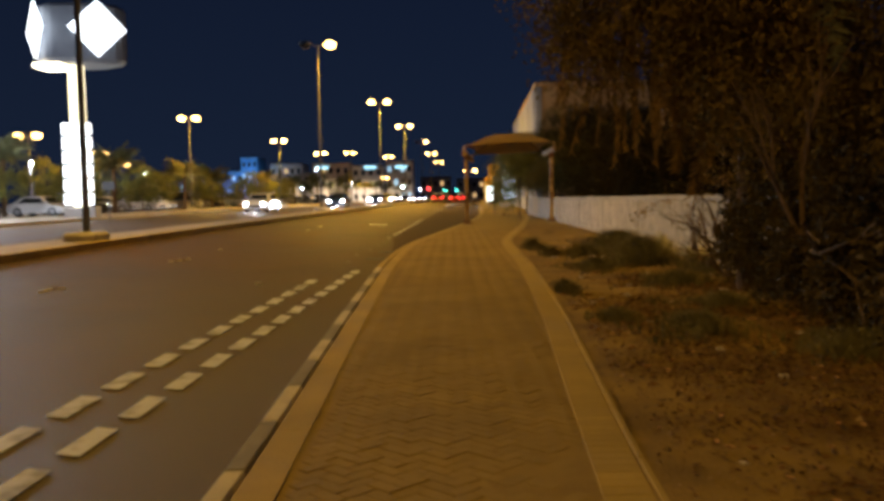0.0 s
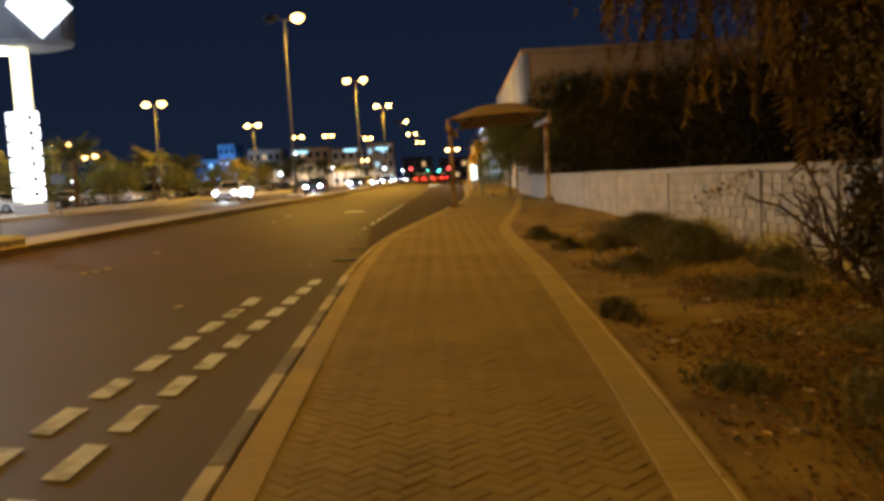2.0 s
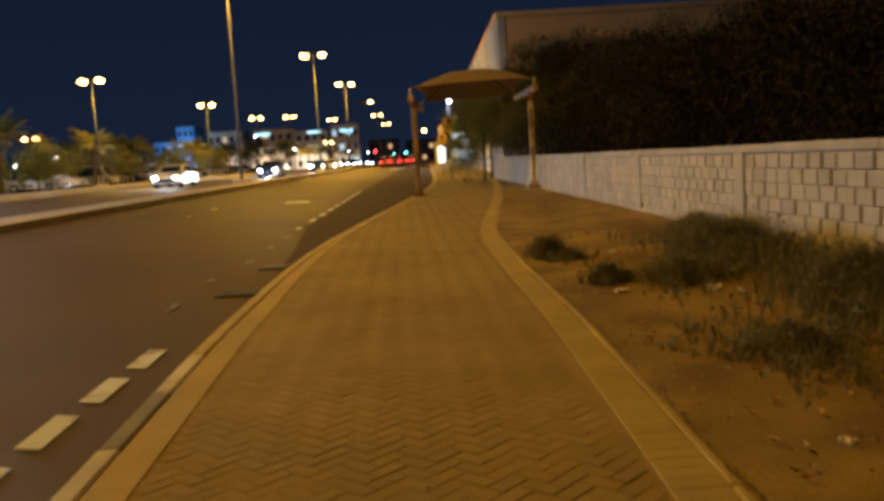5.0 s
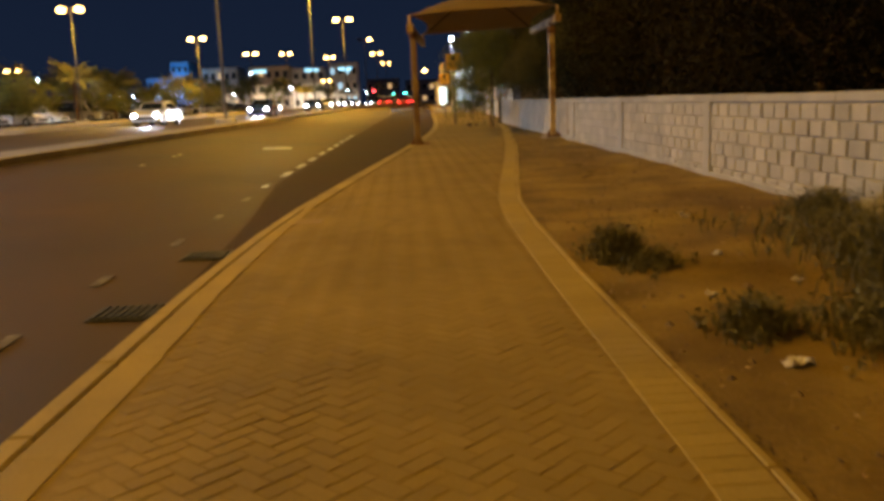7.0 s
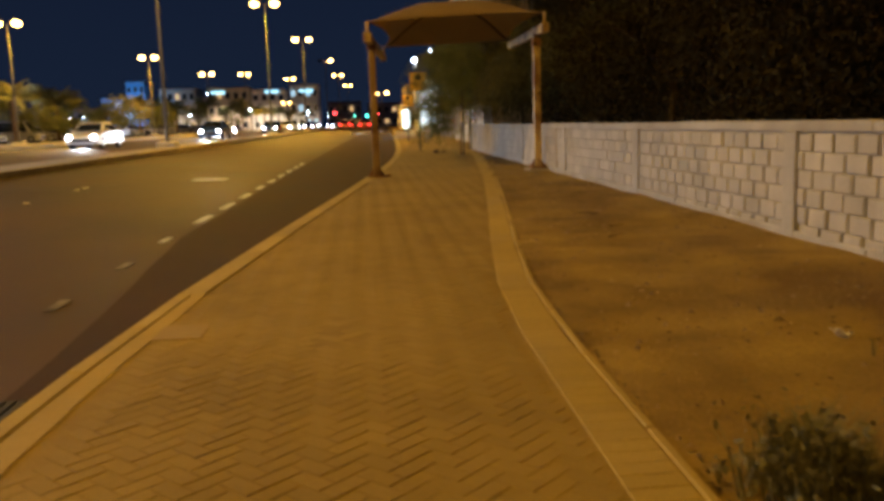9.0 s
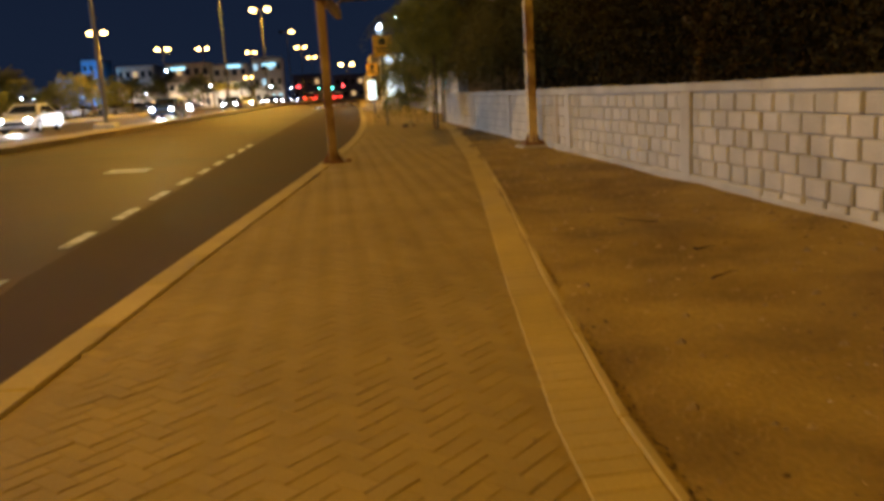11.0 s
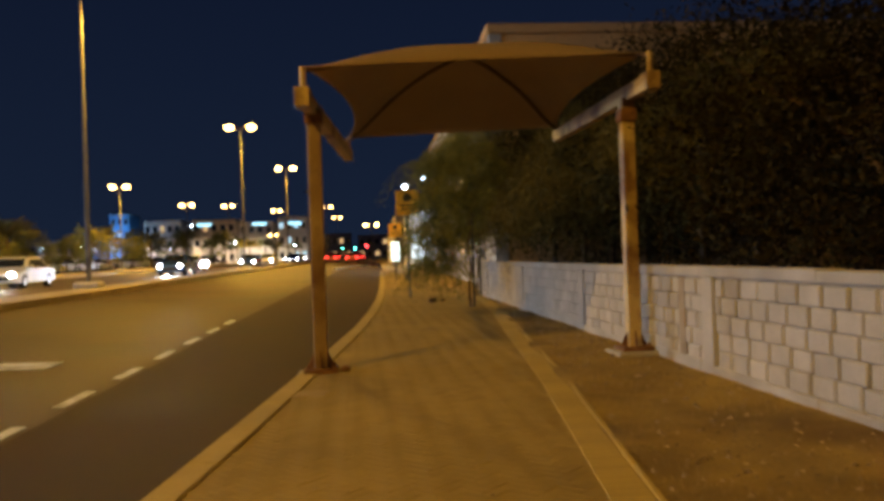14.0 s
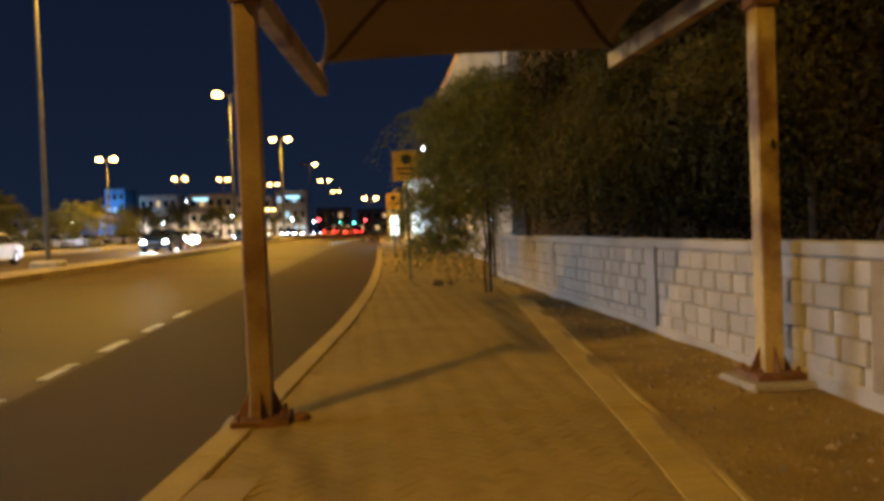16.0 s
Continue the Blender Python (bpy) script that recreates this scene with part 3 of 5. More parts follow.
def weeping_leaves(rng, blobs, strands, leaflets, size, reach=1.05):
    """Fine leaflets strung along twigs that arch out of the given ellipsoids and hang down."""
    wgt = np.array([b[6] for b in blobs], float)
    B = np.array([b[:6] for b in blobs])[rng.choice(len(blobs), strands, p=wgt / wgt.sum())]
    d = rng.normal(size=(strands, 3))
    d /= np.linalg.norm(d, axis=1)[:, None]
    start = B[:, :3] + d * B[:, 3:] * rng.uniform(0.3, 0.85, size=(strands, 1))
    out = d * (1, 1, 0.35)
    L = reach * rng.uniform(0.45, 1.15, size=strands)
    S = np.linspace(0, 1, leaflets)[None, :, None]
    P = start[:, None] + out[:, None] * (L[:, None, None] * 0.75 * S) + np.array((0, 0, 1.0)) * (L[:, None, None] * (0.28 * S - 0.95 * S * S))
    P = (P + rng.normal(scale=0.012, size=P.shape)).reshape(-1, 3)
    n = len(P)
    d1 = rng.normal(size=(n, 3)) + np.repeat(out, leaflets, 0) * 0.6 + (0, 0, -0.45)
    d1 /= np.linalg.norm(d1, axis=1)[:, None]
    d2 = np.cross(d1, rng.normal(size=(n, 3)))
    d2 /= np.linalg.norm(d2, axis=1)[:, None] + 1e-6
    s = rng.uniform(0.6, 1.3, size=(n, 1)) * size
    V = np.stack((P, P + d1 * s * 0.9 + d2 * s * 0.26, P + d1 * s * 2, P + d1 * s * 0.9 - d2 * s * 0.26), 1).reshape(-1, 3)
    return V.tolist(), np.arange(n * 4).reshape(-1, 4).tolist()


def limbs(rng, base, top, r0, ends, bend=0.25):
    bm = bmesh.new()
    base, top = Vector(base), Vector(top)
    prev, n = base, 4
    for k in range(1, n + 1):
        p = base.lerp(top, k / n) + Vector((rng.normal(scale=0.05), rng.normal(scale=0.05), 0)) * (top - base).length * bend
        bm_tube(bm, prev, p, r0 * (1 - 0.14 * (k - 1)), r0 * (1 - 0.14 * k), 8)
        prev = p
    for e in ends:
        e = Vector(e)
        m1 = prev.lerp(e, 0.5) + Vector((0, 0, 0.15 * (e - prev).length)) + Vector(rng.normal(scale=0.06, size=3))
        bm_tube(bm, prev, m1, r0 * 0.42, r0 * 0.26, 6)
        bm_tube(bm, m1, e, r0 * 0.26, r0 * 0.08, 6)
        for _ in range(3):
            t = e + Vector(rng.normal(scale=0.35, size=3)) * (e - prev).length * 0.5
            bm_tube(bm, m1.lerp(e, 0.6), t, r0 * 0.13, r0 * 0.03, 5)
    return bm


def tree(name, x, y, z, blobs, trunk_top, r0, count, size, leaf, label, seed, droop=0.0, group="", clear=-99.0, weep=0):
    rng = np.random.default_rng(seed)
    t = thing(name, x, y, z, label, "tree", group)
    ends = [b[:3] for b in blobs]
    part("trunk", limbs(rng, (0, 0, -0.1), trunk_top, r0, ends), BARK, t)
    V, F = weeping_leaves(rng, blobs, count, weep, size) if weep else leaf_cloud(rng, blobs, count, size, droop)
    # leaves stay behind the wall or hang over its top, and end above the ground
    F = [f for f in F if (min(V[i][0] for i in f) + x > clear or min(V[i][2] for i in f) + z > WALL_TOP + 0.04) and min(V[i][2] for i in f) > 0.03]
    ob = new("crown", raw_mesh("crown", V, F, leaf))
    ob.parent = t
    return t


# drooping tree standing in front of the block wall at the start
tree("broadleaf_tree", 3.75, 8.6, G(8.6), [(-0.5, -0.2, 2.9, 1.0, 1.0, 1.0, 3), (0.7, 0.3, 3.2, 1.3, 1.3, 1.2, 4), (1.0, -0.8, 2.2, 1.2, 1.0, 1.0, 3), (0.2, 0.6, 2.0, 0.9, 0.9, 0.7, 2), (1.5, 0.4, 2.4, 1.0, 1.0, 1.2, 2), (0.4, -0.5, 1.3, 0.8, 0.7, 0.5, 1.2), (-1.1, 0.5, 3.7, 0.8, 0.9, 0.7, 1.5), (-1.6, 0.6, 3.35, 1.15, 0.9, 0.75, 5), (-2.2, 0.8, 3.5, 0.8, 0.8, 0.75, 3), (-0.4, 0.9, 2.6, 0.9, 0.8, 0.8, 3)],
     (0.15, 0.1, 1.2), 0.085, 52000, 0.034, LEAF_DUSK, "drooping dusty tree with brownish leaves beside a block wall", 3, droop=0.2)
tree("shrub", 3.85, 11.8, G(11.8), [(0.3, 0.2, 1.5, 0.7, 0.7, 0.5, 2), (-0.5, -0.2, 1.3, 0.6, 0.5, 0.4, 1), (-0.9, 0.1, 0.9, 0.4, 0.4, 0.25, 0.6)],
     (0.0, 0.0, 0.35), 0.05, 700, 0.026, LEAF_BROWN, "half-bare spreading shrub against the block wall", 4)

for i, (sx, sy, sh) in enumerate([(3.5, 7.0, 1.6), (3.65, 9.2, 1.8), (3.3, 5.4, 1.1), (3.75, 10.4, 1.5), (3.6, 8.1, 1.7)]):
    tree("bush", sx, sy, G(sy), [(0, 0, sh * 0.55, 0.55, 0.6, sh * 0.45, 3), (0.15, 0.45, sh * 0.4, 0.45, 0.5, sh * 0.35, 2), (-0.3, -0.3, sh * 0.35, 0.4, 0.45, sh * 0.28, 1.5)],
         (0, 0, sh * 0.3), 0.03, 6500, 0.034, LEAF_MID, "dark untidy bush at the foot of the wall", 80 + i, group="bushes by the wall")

# trees massed behind the wall, night shade put into their leaf colour
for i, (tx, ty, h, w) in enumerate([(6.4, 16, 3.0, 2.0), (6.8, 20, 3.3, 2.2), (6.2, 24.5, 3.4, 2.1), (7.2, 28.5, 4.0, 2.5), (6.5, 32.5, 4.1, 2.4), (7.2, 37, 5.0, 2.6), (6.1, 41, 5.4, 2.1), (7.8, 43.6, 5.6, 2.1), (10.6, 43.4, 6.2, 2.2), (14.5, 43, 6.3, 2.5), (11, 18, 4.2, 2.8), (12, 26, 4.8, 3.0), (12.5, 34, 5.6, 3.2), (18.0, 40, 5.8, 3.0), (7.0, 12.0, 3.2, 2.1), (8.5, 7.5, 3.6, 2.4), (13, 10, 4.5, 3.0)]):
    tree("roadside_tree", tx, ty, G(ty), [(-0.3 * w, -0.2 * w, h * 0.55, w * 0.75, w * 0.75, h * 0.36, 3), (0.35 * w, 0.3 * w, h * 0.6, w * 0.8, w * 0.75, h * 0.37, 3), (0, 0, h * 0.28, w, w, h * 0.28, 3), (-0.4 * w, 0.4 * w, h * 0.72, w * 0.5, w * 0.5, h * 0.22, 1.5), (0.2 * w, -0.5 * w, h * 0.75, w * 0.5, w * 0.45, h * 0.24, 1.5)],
         (0, 0, h * 0.4), 0.12, 22000, 0.043, LEAF_UNLIT, "dense evergreen tree behind the block wall, shade put into its leaf colour", 20 + i, group="trees behind the wall", clear=WALL_X + 0.25)

# feathery trees leaning over the far end of the wall
OVERHANG = [(5.3, 40.0, [(-0.5, 0.8, 2.5, 0.9, 1.3, 0.9, 3), (0.1, -0.6, 3.0, 1.1, 1.3, 0.9, 3), (0.5, 1.5, 3.5, 1.2, 1.2, 0.9, 3), (-0.9, -1.0, 2.1, 0.7, 1.1, 0.6, 2)]),
            (5.6, 43.6, [(-0.8, 0.3, 2.7, 0.9, 1.2, 1.0, 3), (0.2, -0.3, 3.6, 1.2, 1.3, 1.0, 3), (-0.5, 1.2, 3.9, 1.0, 1.0, 0.9, 2), (0.5, 0.0, 5.2, 1.2, 1.2, 0.6, 1.2), (1.6, 0.3, 5.0, 1.0, 1.0, 0.6, 1), (-1.1, -0.8, 2.0, 0.6, 0.9, 0.6, 2)]),
            (6.2, 36.6, [(-0.3, 0.3, 2.6, 1.1, 1.3, 0.9, 3), (0.6, -0.4, 3.4, 1.2, 1.3, 0.9, 2)])]
for i, (tx, ty, bl) in enumerate(OVERHANG):
    tree("overhanging_tree", tx, ty, G(ty), bl, (0.0, 0.1, 1.5), 0.09, 2400, 0.036, LEAF_OLIVE, "feathery olive-green tree leaning over the block wall", 90 + i, group="trees leaning over the wall", clear=WALL_X + 0.25, weep=30)

# two young staked street trees
for i, (tx, ty, bl) in enumerate([(3.3, 41.6, [(0.0, 0.0, 3.0, 0.65, 0.7, 0.6, 4), (-0.45, 0.2, 2.2, 0.55, 0.6, 0.5, 3), (-0.75, 0.1, 2.9, 0.4, 0.5, 0.3, 1), (0.4, 0.0, 2.4, 0.55, 0.6, 0.5, 2), (-0.7, 0.2, 1.5, 0.45, 0.5, 0.4, 3), (-0.6, 0.4, 0.9, 0.35, 0.4, 0.3, 1.5)]),
                                (4.0, 45.4, [(0.0, 0.0, 3.9, 0.8, 0.8, 0.6, 4), (-0.5, 0.0, 3.3, 0.7, 0.7, 0.6, 4), (-0.6, 0.2, 2.5, 0.6, 0.6, 0.5, 2.5), (0.5, -0.1, 2.4, 0.7, 0.6, 0.5, 2.5), (-0.2, -0.3, 1.7, 0.6, 0.5, 0.5, 2)])]):
    t = tree("street_tree", tx, ty, G(ty), bl, (0.02, 0.02, 1.7), 0.032, 1700, 0.034, LEAF, "young street tree with drooping green twigs", 60 + i, group="young street trees", weep=28)
    part("stake", tube((0.07, -0.07, -0.1), (0.07, -0.07, 1.95), 0.028, seg=8), BLACK_STEEL, t, "dark support stake")


def frond(rng, L, droop, n=44, w=0.38):
    """One feather frond along +x: a tapering rib with leaflets on either side."""
    V, F = [], []

    def pt(s):
        return Vector((L * s * (1 - 0.25 * droop * s), 0, L * (0.45 * s - droop * s * s)))

    for k in range(n):
        a, b = pt(k / n), pt((k + 1) / n)
        r = 0.022 * (1 - 0.8 * k / n)
        i = len(V)
        V += [(a.x, -r, a.z), (a.x, r, a.z), (b.x, r, b.z), (b.x, -r, b.z)]
        F.append((i, i + 1, i + 2, i + 3))
        if k < 3:
            continue
        ll = w * math.sin(math.pi * min(1, 0.15 + 0.85 * k / n)) + 0.08
        for sg in (-1, 1):
            i = len(V)
            ll *= rng.uniform(0.7, 1.15)
            tip = (b.x + ll * rng.uniform(0.4, 0.8), sg * ll, b.z - ll * rng.uniform(0.1, 0.8))
            V += [(a.x, 0, a.z), (b.x + 0.012, 0, b.z), tip]
            F.append((i, i + 1, i + 2))
    return V, F


def palm_tree(x, y, z, h, label, seed, fronds=34, L=2.4, dead=8, group="", leaflets=44, arch=(0.35, 0.75), girth=1.0):
    rng = np.random.default_rng(seed)
    t = thing("palm_tree", x, y, z, label, "palm", group)
    bm = bmesh.new()
    k = 0.0
    while k < h:
        bm_tube(bm, (0, 0, k), (0, 0, k + 0.2), girth * (0.21 - 0.03 * k / h), girth * (0.25 - 0.03 * k / h), 10)
        k += 0.17
    part("trunk", bm, BARK, t)
    for name, n, material in (("crown", fronds, PALM_LEAF), ("dry_skirt", dead, LEAF_BROWN)):
        if not n:
            continue
        V, F = [], []
        for i in range(n):
            v, f = frond(rng, L * rng.uniform(0.8, 1.1) * (1 if name == "crown" else 0.62), rng.uniform(*arch) if name == "crown" else rng.uniform(1.0, 1.6), leaflets)
            up = rng.uniform(-0.15, 0.95) if name == "crown" else rng.uniform(-0.5, -0.2)
            m = Matrix.Translation((0, 0, h)) @ Matrix.Rotation(rng.uniform(0, 6.283), 4, "Z") @ Matrix.Rotation(-up, 4, "Y") @ Matrix.Rotation(rng.normal(scale=0.3), 4, "X")
            o = len(V)
            V += [tuple(m @ Vector(p)) for p in v]
            F += [tuple(o + q for q in g) for g in f]
        ob = new(name, raw_mesh(name, V, F, material))
        ob.parent = t
        if name == "dry_skirt":
            ob["label"] = "hanging dry brown fronds"
    return t


start_palm = palm_tree(3.55, 10.2, G(10.2), 3.9, "date palm with a skirt of hanging dry fronds", 5, 34, 3.4, 30, leaflets=110, arch=(0.5, 0.95), girth=0.5)


def hanging_curtain(palm):
    """Long dead fronds hanging almost straight down from the crown."""
    rng = np.random.default_rng(55)
    V, F = [], []
    for _ in range(165):
        a, r = rng.uniform(0, 6.283), 2.25 * rng.uniform(0.15, 1.0) ** 0.7
        x, y = r * math.cos(a), 0.7 * r * math.sin(a)
        top = 3.9 - 0.25 * r + rng.uniform(-0.3, 0.3)
        low = rng.uniform(1.5, 2.5) + 0.25 * max(0.0, r - 1.2)
        n = int((top - low) / 0.05)
        sx, sy = rng.normal(scale=0.12, size=2)
        for k in range(n):
            f = k / n
            px, py, pz = x + sx * f * f, y + sy * f * f, top - 0.05 * k
            i = len(V)
            V += [(px - 0.006, py, pz), (px + 0.006, py, pz), (px + 0.006, py, pz - 0.05), (px - 0.006, py, pz - 0.05)]
            F.append((i, i + 1, i + 2, i + 3))
            for sg in (-1, 1):
                ll = rng.uniform(0.1, 0.26) * (1 - 0.5 * f)
                b = rng.uniform(0, 6.283)
                i = len(V)
                V += [(px, py, pz), (px + 0.024 * math.cos(b), py + 0.024 * math.sin(b), pz - 0.03), (px + sg * ll * 0.45, py + 0.3 * ll * math.sin(b), pz - ll)]
                F.append((i, i + 1, i + 2))
    ob = new("hanging_fronds", raw_mesh("hanging_fronds", V, F, LEAF_BROWN))
    ob.parent = palm
    ob["label"] = "long dead fronds hanging straight down"


hanging_curtain(start_palm)


def branching(bm, rng, p, d, L, r, depth):
    q = p + d * L
    bm_tube(bm, p, q, r, r * 0.7, 6)
    if depth == 0:
        return
    for _ in range(3 if depth > 1 else 2):
        e = (d + Vector(rng.normal(scale=0.42, size=3)) + Vector((0, 0, 0.12))).normalized()
        e.x = min(e.x, 0.12)
        branching(bm, rng, p.lerp(q, rng.uniform(0.6, 1.0)), e.normalized(), L * rng.uniform(0.6, 0.9), r * 0.6, depth - 1)


# bare many-stemmed shrub and a leaning thin trunk by the wall
for i, (sx, sy, dx, dz, L, r, dep) in enumerate([(3.75, 11.0, -0.75, 0.8, 0.55, 0.032, 4), (3.6, 10.7, -0.35, 1.0, 0.5, 0.028, 4), (3.55, 7.6, -0.45, 1.0, 1.0, 0.045, 3)]):
    rng = np.random.default_rng(500 + i)
    t = thing("bare_shrub", sx, sy, G(sy), "bare twiggy shrub with many thin branches", "shrub", "bare shrubs")
    bm = bmesh.new()
    branching(bm, rng, Vector((0, 0, -0.05)), Vector((dx, 0.1, dz)).normalized(), L, r, dep)
    part("branchwork", bm, mat("pale_dry_bark", (0.12, 0.08, 0.04), (0.22, 0.15, 0.08), 9, 0.95, 0.5, 50), t)

p0 = palm_tree(-28, 70.0, 0.55, 3.9, "date palm in the parking ground", 6, 52, 2.9, 0, "parking palms", arch=(0.3, 0.7), girth=0.75)
p1 = palm_tree(-28, 88.5, 0.7, 3.6, "date palm in the parking ground lit by sodium lamps", 7, 52, 2.8, 0, "parking palms", arch=(0.3, 0.7), girth=0.75)
for i, (px, py) in enumerate([(-28, 98.5), (-27, 124), (-34, 80), (-33, 62), (-36, 104), (-26, 140), (-25, 158), (-22, 178), (-20, 196), (-31, 52), (-34, 112), (-24, 214), (-17, 222), (-47, 236), (-40, 231), (-34, 235), (-28, 229), (-53, 238), (-21, 236), (-44, 226), (-14, 240)]):
    copy_thing((p0, p1)[i % 2], pose(px, py, G(py) + 0.12, 0, 0, 57 * i + 20) @ Matrix.Diagonal((1, 1, 0.85 + 0.1 * (i % 4), 1)))


# rounded bushes between the parking palms
for i, (px, py, ph) in enumerate([(-27.5, 75, 2.3), (-28.5, 80, 2.8), (-27.5, 94, 2.6), (-28, 103, 3.0), (-27, 110, 2.6), (-26.5, 118, 3.2), (-26, 131, 3.0), (-29, 64, 2.4), (-32, 58, 3.0), (-33, 68, 3.4), (-33, 77, 3.2), (-32, 86, 3.6), (-32, 98, 3.4), (-31, 108, 3.6), (-29, 122, 3.8), (-28, 138, 3.6), (-25, 150, 3.6), (-22, 166, 3.6)]):
    ph *= 1.42
    tree("bush", px, py, median_z(0, py) - 0.12, [(0, 0, ph * 0.62, 1.7, 1.6, ph * 0.34, 3), (1.1, 0.3, ph * 0.5, 1.3, 1.3, ph * 0.3, 2), (-1.2, 0.2, ph * 0.48, 1.3, 1.2, ph * 0.28, 2), (0.3, -0.4, ph * 0.8, 0.9, 0.9, ph * 0.18, 1)],
         (0, 0, ph * 0.4), 0.09, 5200, 0.085, LEAF, "rounded dusty green bush in the parking ground", 140 + i, group="parking bushes")


def leaf_litter():
    """Dry fallen leaves on the soil, dense and dark to hold the start trees' shade."""
    rng = np.random.default_rng(77)
    V, F = [], []
    while len(F) < 30000:
        y = rng.uniform(1.5, 16)
        x = KR(y) + 0.05 + (WALL_X - KR(y) - 0.1) * rng.uniform() ** 0.75
        dens = 0.5 + 1.1 * noise.noise((x * 1.3, y * 0.9, 4)) + 0.35 * lerp(x - KR(y), (0, 1.0), (-1, 0.6)) + lerp(y, (9.5, 14.5), (0.1, -1.1))
        if rng.uniform() > dens:
            continue
        s, a = rng.uniform(0.010, 0.030), rng.uniform(0, 6.283)
        z = ground_z(x, y) + rng.uniform(0.004, 0.02)
        ca, sa, q = math.cos(a), math.sin(a), 0.45 * s
        t1, t2 = rng.normal(scale=0.25, size=2) * s
        n = len(V)
        V += [(x - ca * s, y - sa * s, z + t1), (x + sa * q, y - ca * q, z), (x + ca * s, y + sa * s, z - t1 * 0.5 + 0.004), (x - sa * q, y + ca * q, z + t2)]
        F.append((n, n + 1, n + 2, n + 3))
    ob = new("leaf_litter", raw_mesh("leaf_litter", V, F, mat("shade_toned_leaf_litter", (0.085, 0.042, 0.011), (0.16, 0.082, 0.02), 3.0, 0.9, 0, 40, vary=0.35, island=True)))
    tagged(ob, "dry fallen leaves covering the soil, darkened in place of tree shade", "leaf litter", kind="stuff")


leaf_litter()


def pale_leaves():
    """Scattered pale curled leaves and bits on top of the litter."""
    rng = np.random.default_rng(91)
    V, F = [], []
    for _ in range(620):
        y = rng.uniform(2, 15)
        x = KR(y) + 0.08 + (WALL_X - KR(y) - 0.2) * rng.uniform()
        s, a, z = rng.uniform(0.012, 0.04), rng.uniform(0, 6.283), ground_z(x, y) + 0.012
        ca, sa, q, u = math.cos(a), math.sin(a), 0.5 * s, 0.5 * s
        n = len(V)
        V += [(x - ca * s, y - sa * s, z + u), (x + sa * q, y - ca * q, z + u * 1.2), (x + ca * s, y + sa * s, z + u), (x - sa * q, y + ca * q, z + u * 1.2), (x, y, z)]
        F += [(n, n + 1, n + 4), (n + 1, n + 2, n + 4), (n + 2, n + 3, n + 4), (n + 3, n, n + 4)]
    ob = new("curled_leaves", raw_mesh("curled_leaves", V, F, mat("pale_curled_leaf", (0.30, 0.15, 0.05), (0.55, 0.37, 0.19), 3.0, 0.8, 0, 40, vary=0.4, island=True)))
    tagged(ob, "pale curled dry leaves scattered over the litter", "leaf litter", kind="stuff")


pale_leaves()


def weed_patch(x, y, rx, ry, n, h, seed, label):
    rng = np.random.default_rng(seed)
    V, F = [], []
    for _ in range(n):
        a = rng.uniform(0, 6.283)
        r = min(1.6, abs(rng.normal(scale=0.55))) * (0.85 + 0.3 * math.sin(3 * a + seed))
        px, py = x + rx * r * math.cos(a), y + ry * r * math.sin(a)
        if px > WALL_X - 0.06 or px < KR(py) + 0.02:
            continue
        z = ground_z(px, py) - 0.01
        hh = h * rng.uniform(0.35, 1.1) * max(0.35, 1.1 - 0.55 * r)
        for s in range(4):
            d = rng.uniform(0, 6.283)
            lean = rng.uniform(0.2, 1.0) * hh
            tx, ty = px + lean * math.cos(d), py + lean * math.sin(d)
            wx, wy = -0.0028 * math.sin(d), 0.0028 * math.cos(d)
            mx, my = px + lean * 0.35 * math.cos(d), py + lean * 0.35 * math.sin(d)
            i = len(V)
            V += [(px - wx, py - wy, z), (px + wx, py + wy, z), (mx + wx, my + wy, z + hh * 0.65), (mx - wx, my - wy, z + hh * 0.65), (tx, ty, z + hh)]
            F += [(i, i + 1, i + 2, i + 3), (i + 3, i + 2, i + 4)]
            for q in range(2):
                f = rng.uniform(0.3, 1.0)
                o = np.array((px + (tx - px) * f * f, py + (ty - py) * f * f, z + hh * f)) + rng.normal(scale=0.012, size=3)
                u, w = rng.normal(scale=0.011, size=3), rng.normal(scale=0.004, size=3)
                i = len(V)
                V += [tuple(o - u), tuple(o + w), tuple(o + u), tuple(o - w)]
                F.append((i, i + 1, i + 2, i + 3))
    tagged(new("weeds", raw_mesh("weeds", V, F, WEED)), label, "weeds", kind="stuff")


WEEDS = [(1.72, 18.35, 0.3, 0.28, 300, 0.28), (1.92, 16.45, 0.26, 0.22, 240, 0.2), (2.5, 16.2, 0.5, 0.55, 420, 0.24), (3.35, 17.2, 0.85, 1.8, 1500, 0.42), (3.25, 14.6, 0.8, 1.2, 1100, 0.44), (3.75, 19.3, 0.4, 0.9, 420, 0.28), (1.42, 10.75, 0.25, 0.45, 320, 0.16), (2.3, 13.6, 0.6, 0.9, 500, 0.18), (1.9, 18.0, 0.35, 0.3, 120, 0.15), (3.0, 11.4, 0.7, 0.9, 450, 0.18), (2.2, 7.6, 0.6, 0.9, 420, 0.16), (3.1, 6.4, 0.7, 0.9, 420, 0.18), (1.62, 8.4, 0.3, 0.5, 220, 0.12), (2.9, 9.2, 0.8, 0.8, 300, 0.14), (3.75, 12.8, 0.35, 0.7, 360, 0.28)]
for i, wd in enumerate(WEEDS):
    weed_patch(*wd, 100 + i, "low dusty scrub weeds on the soil")

# litter, stones and dead twigs on the soil


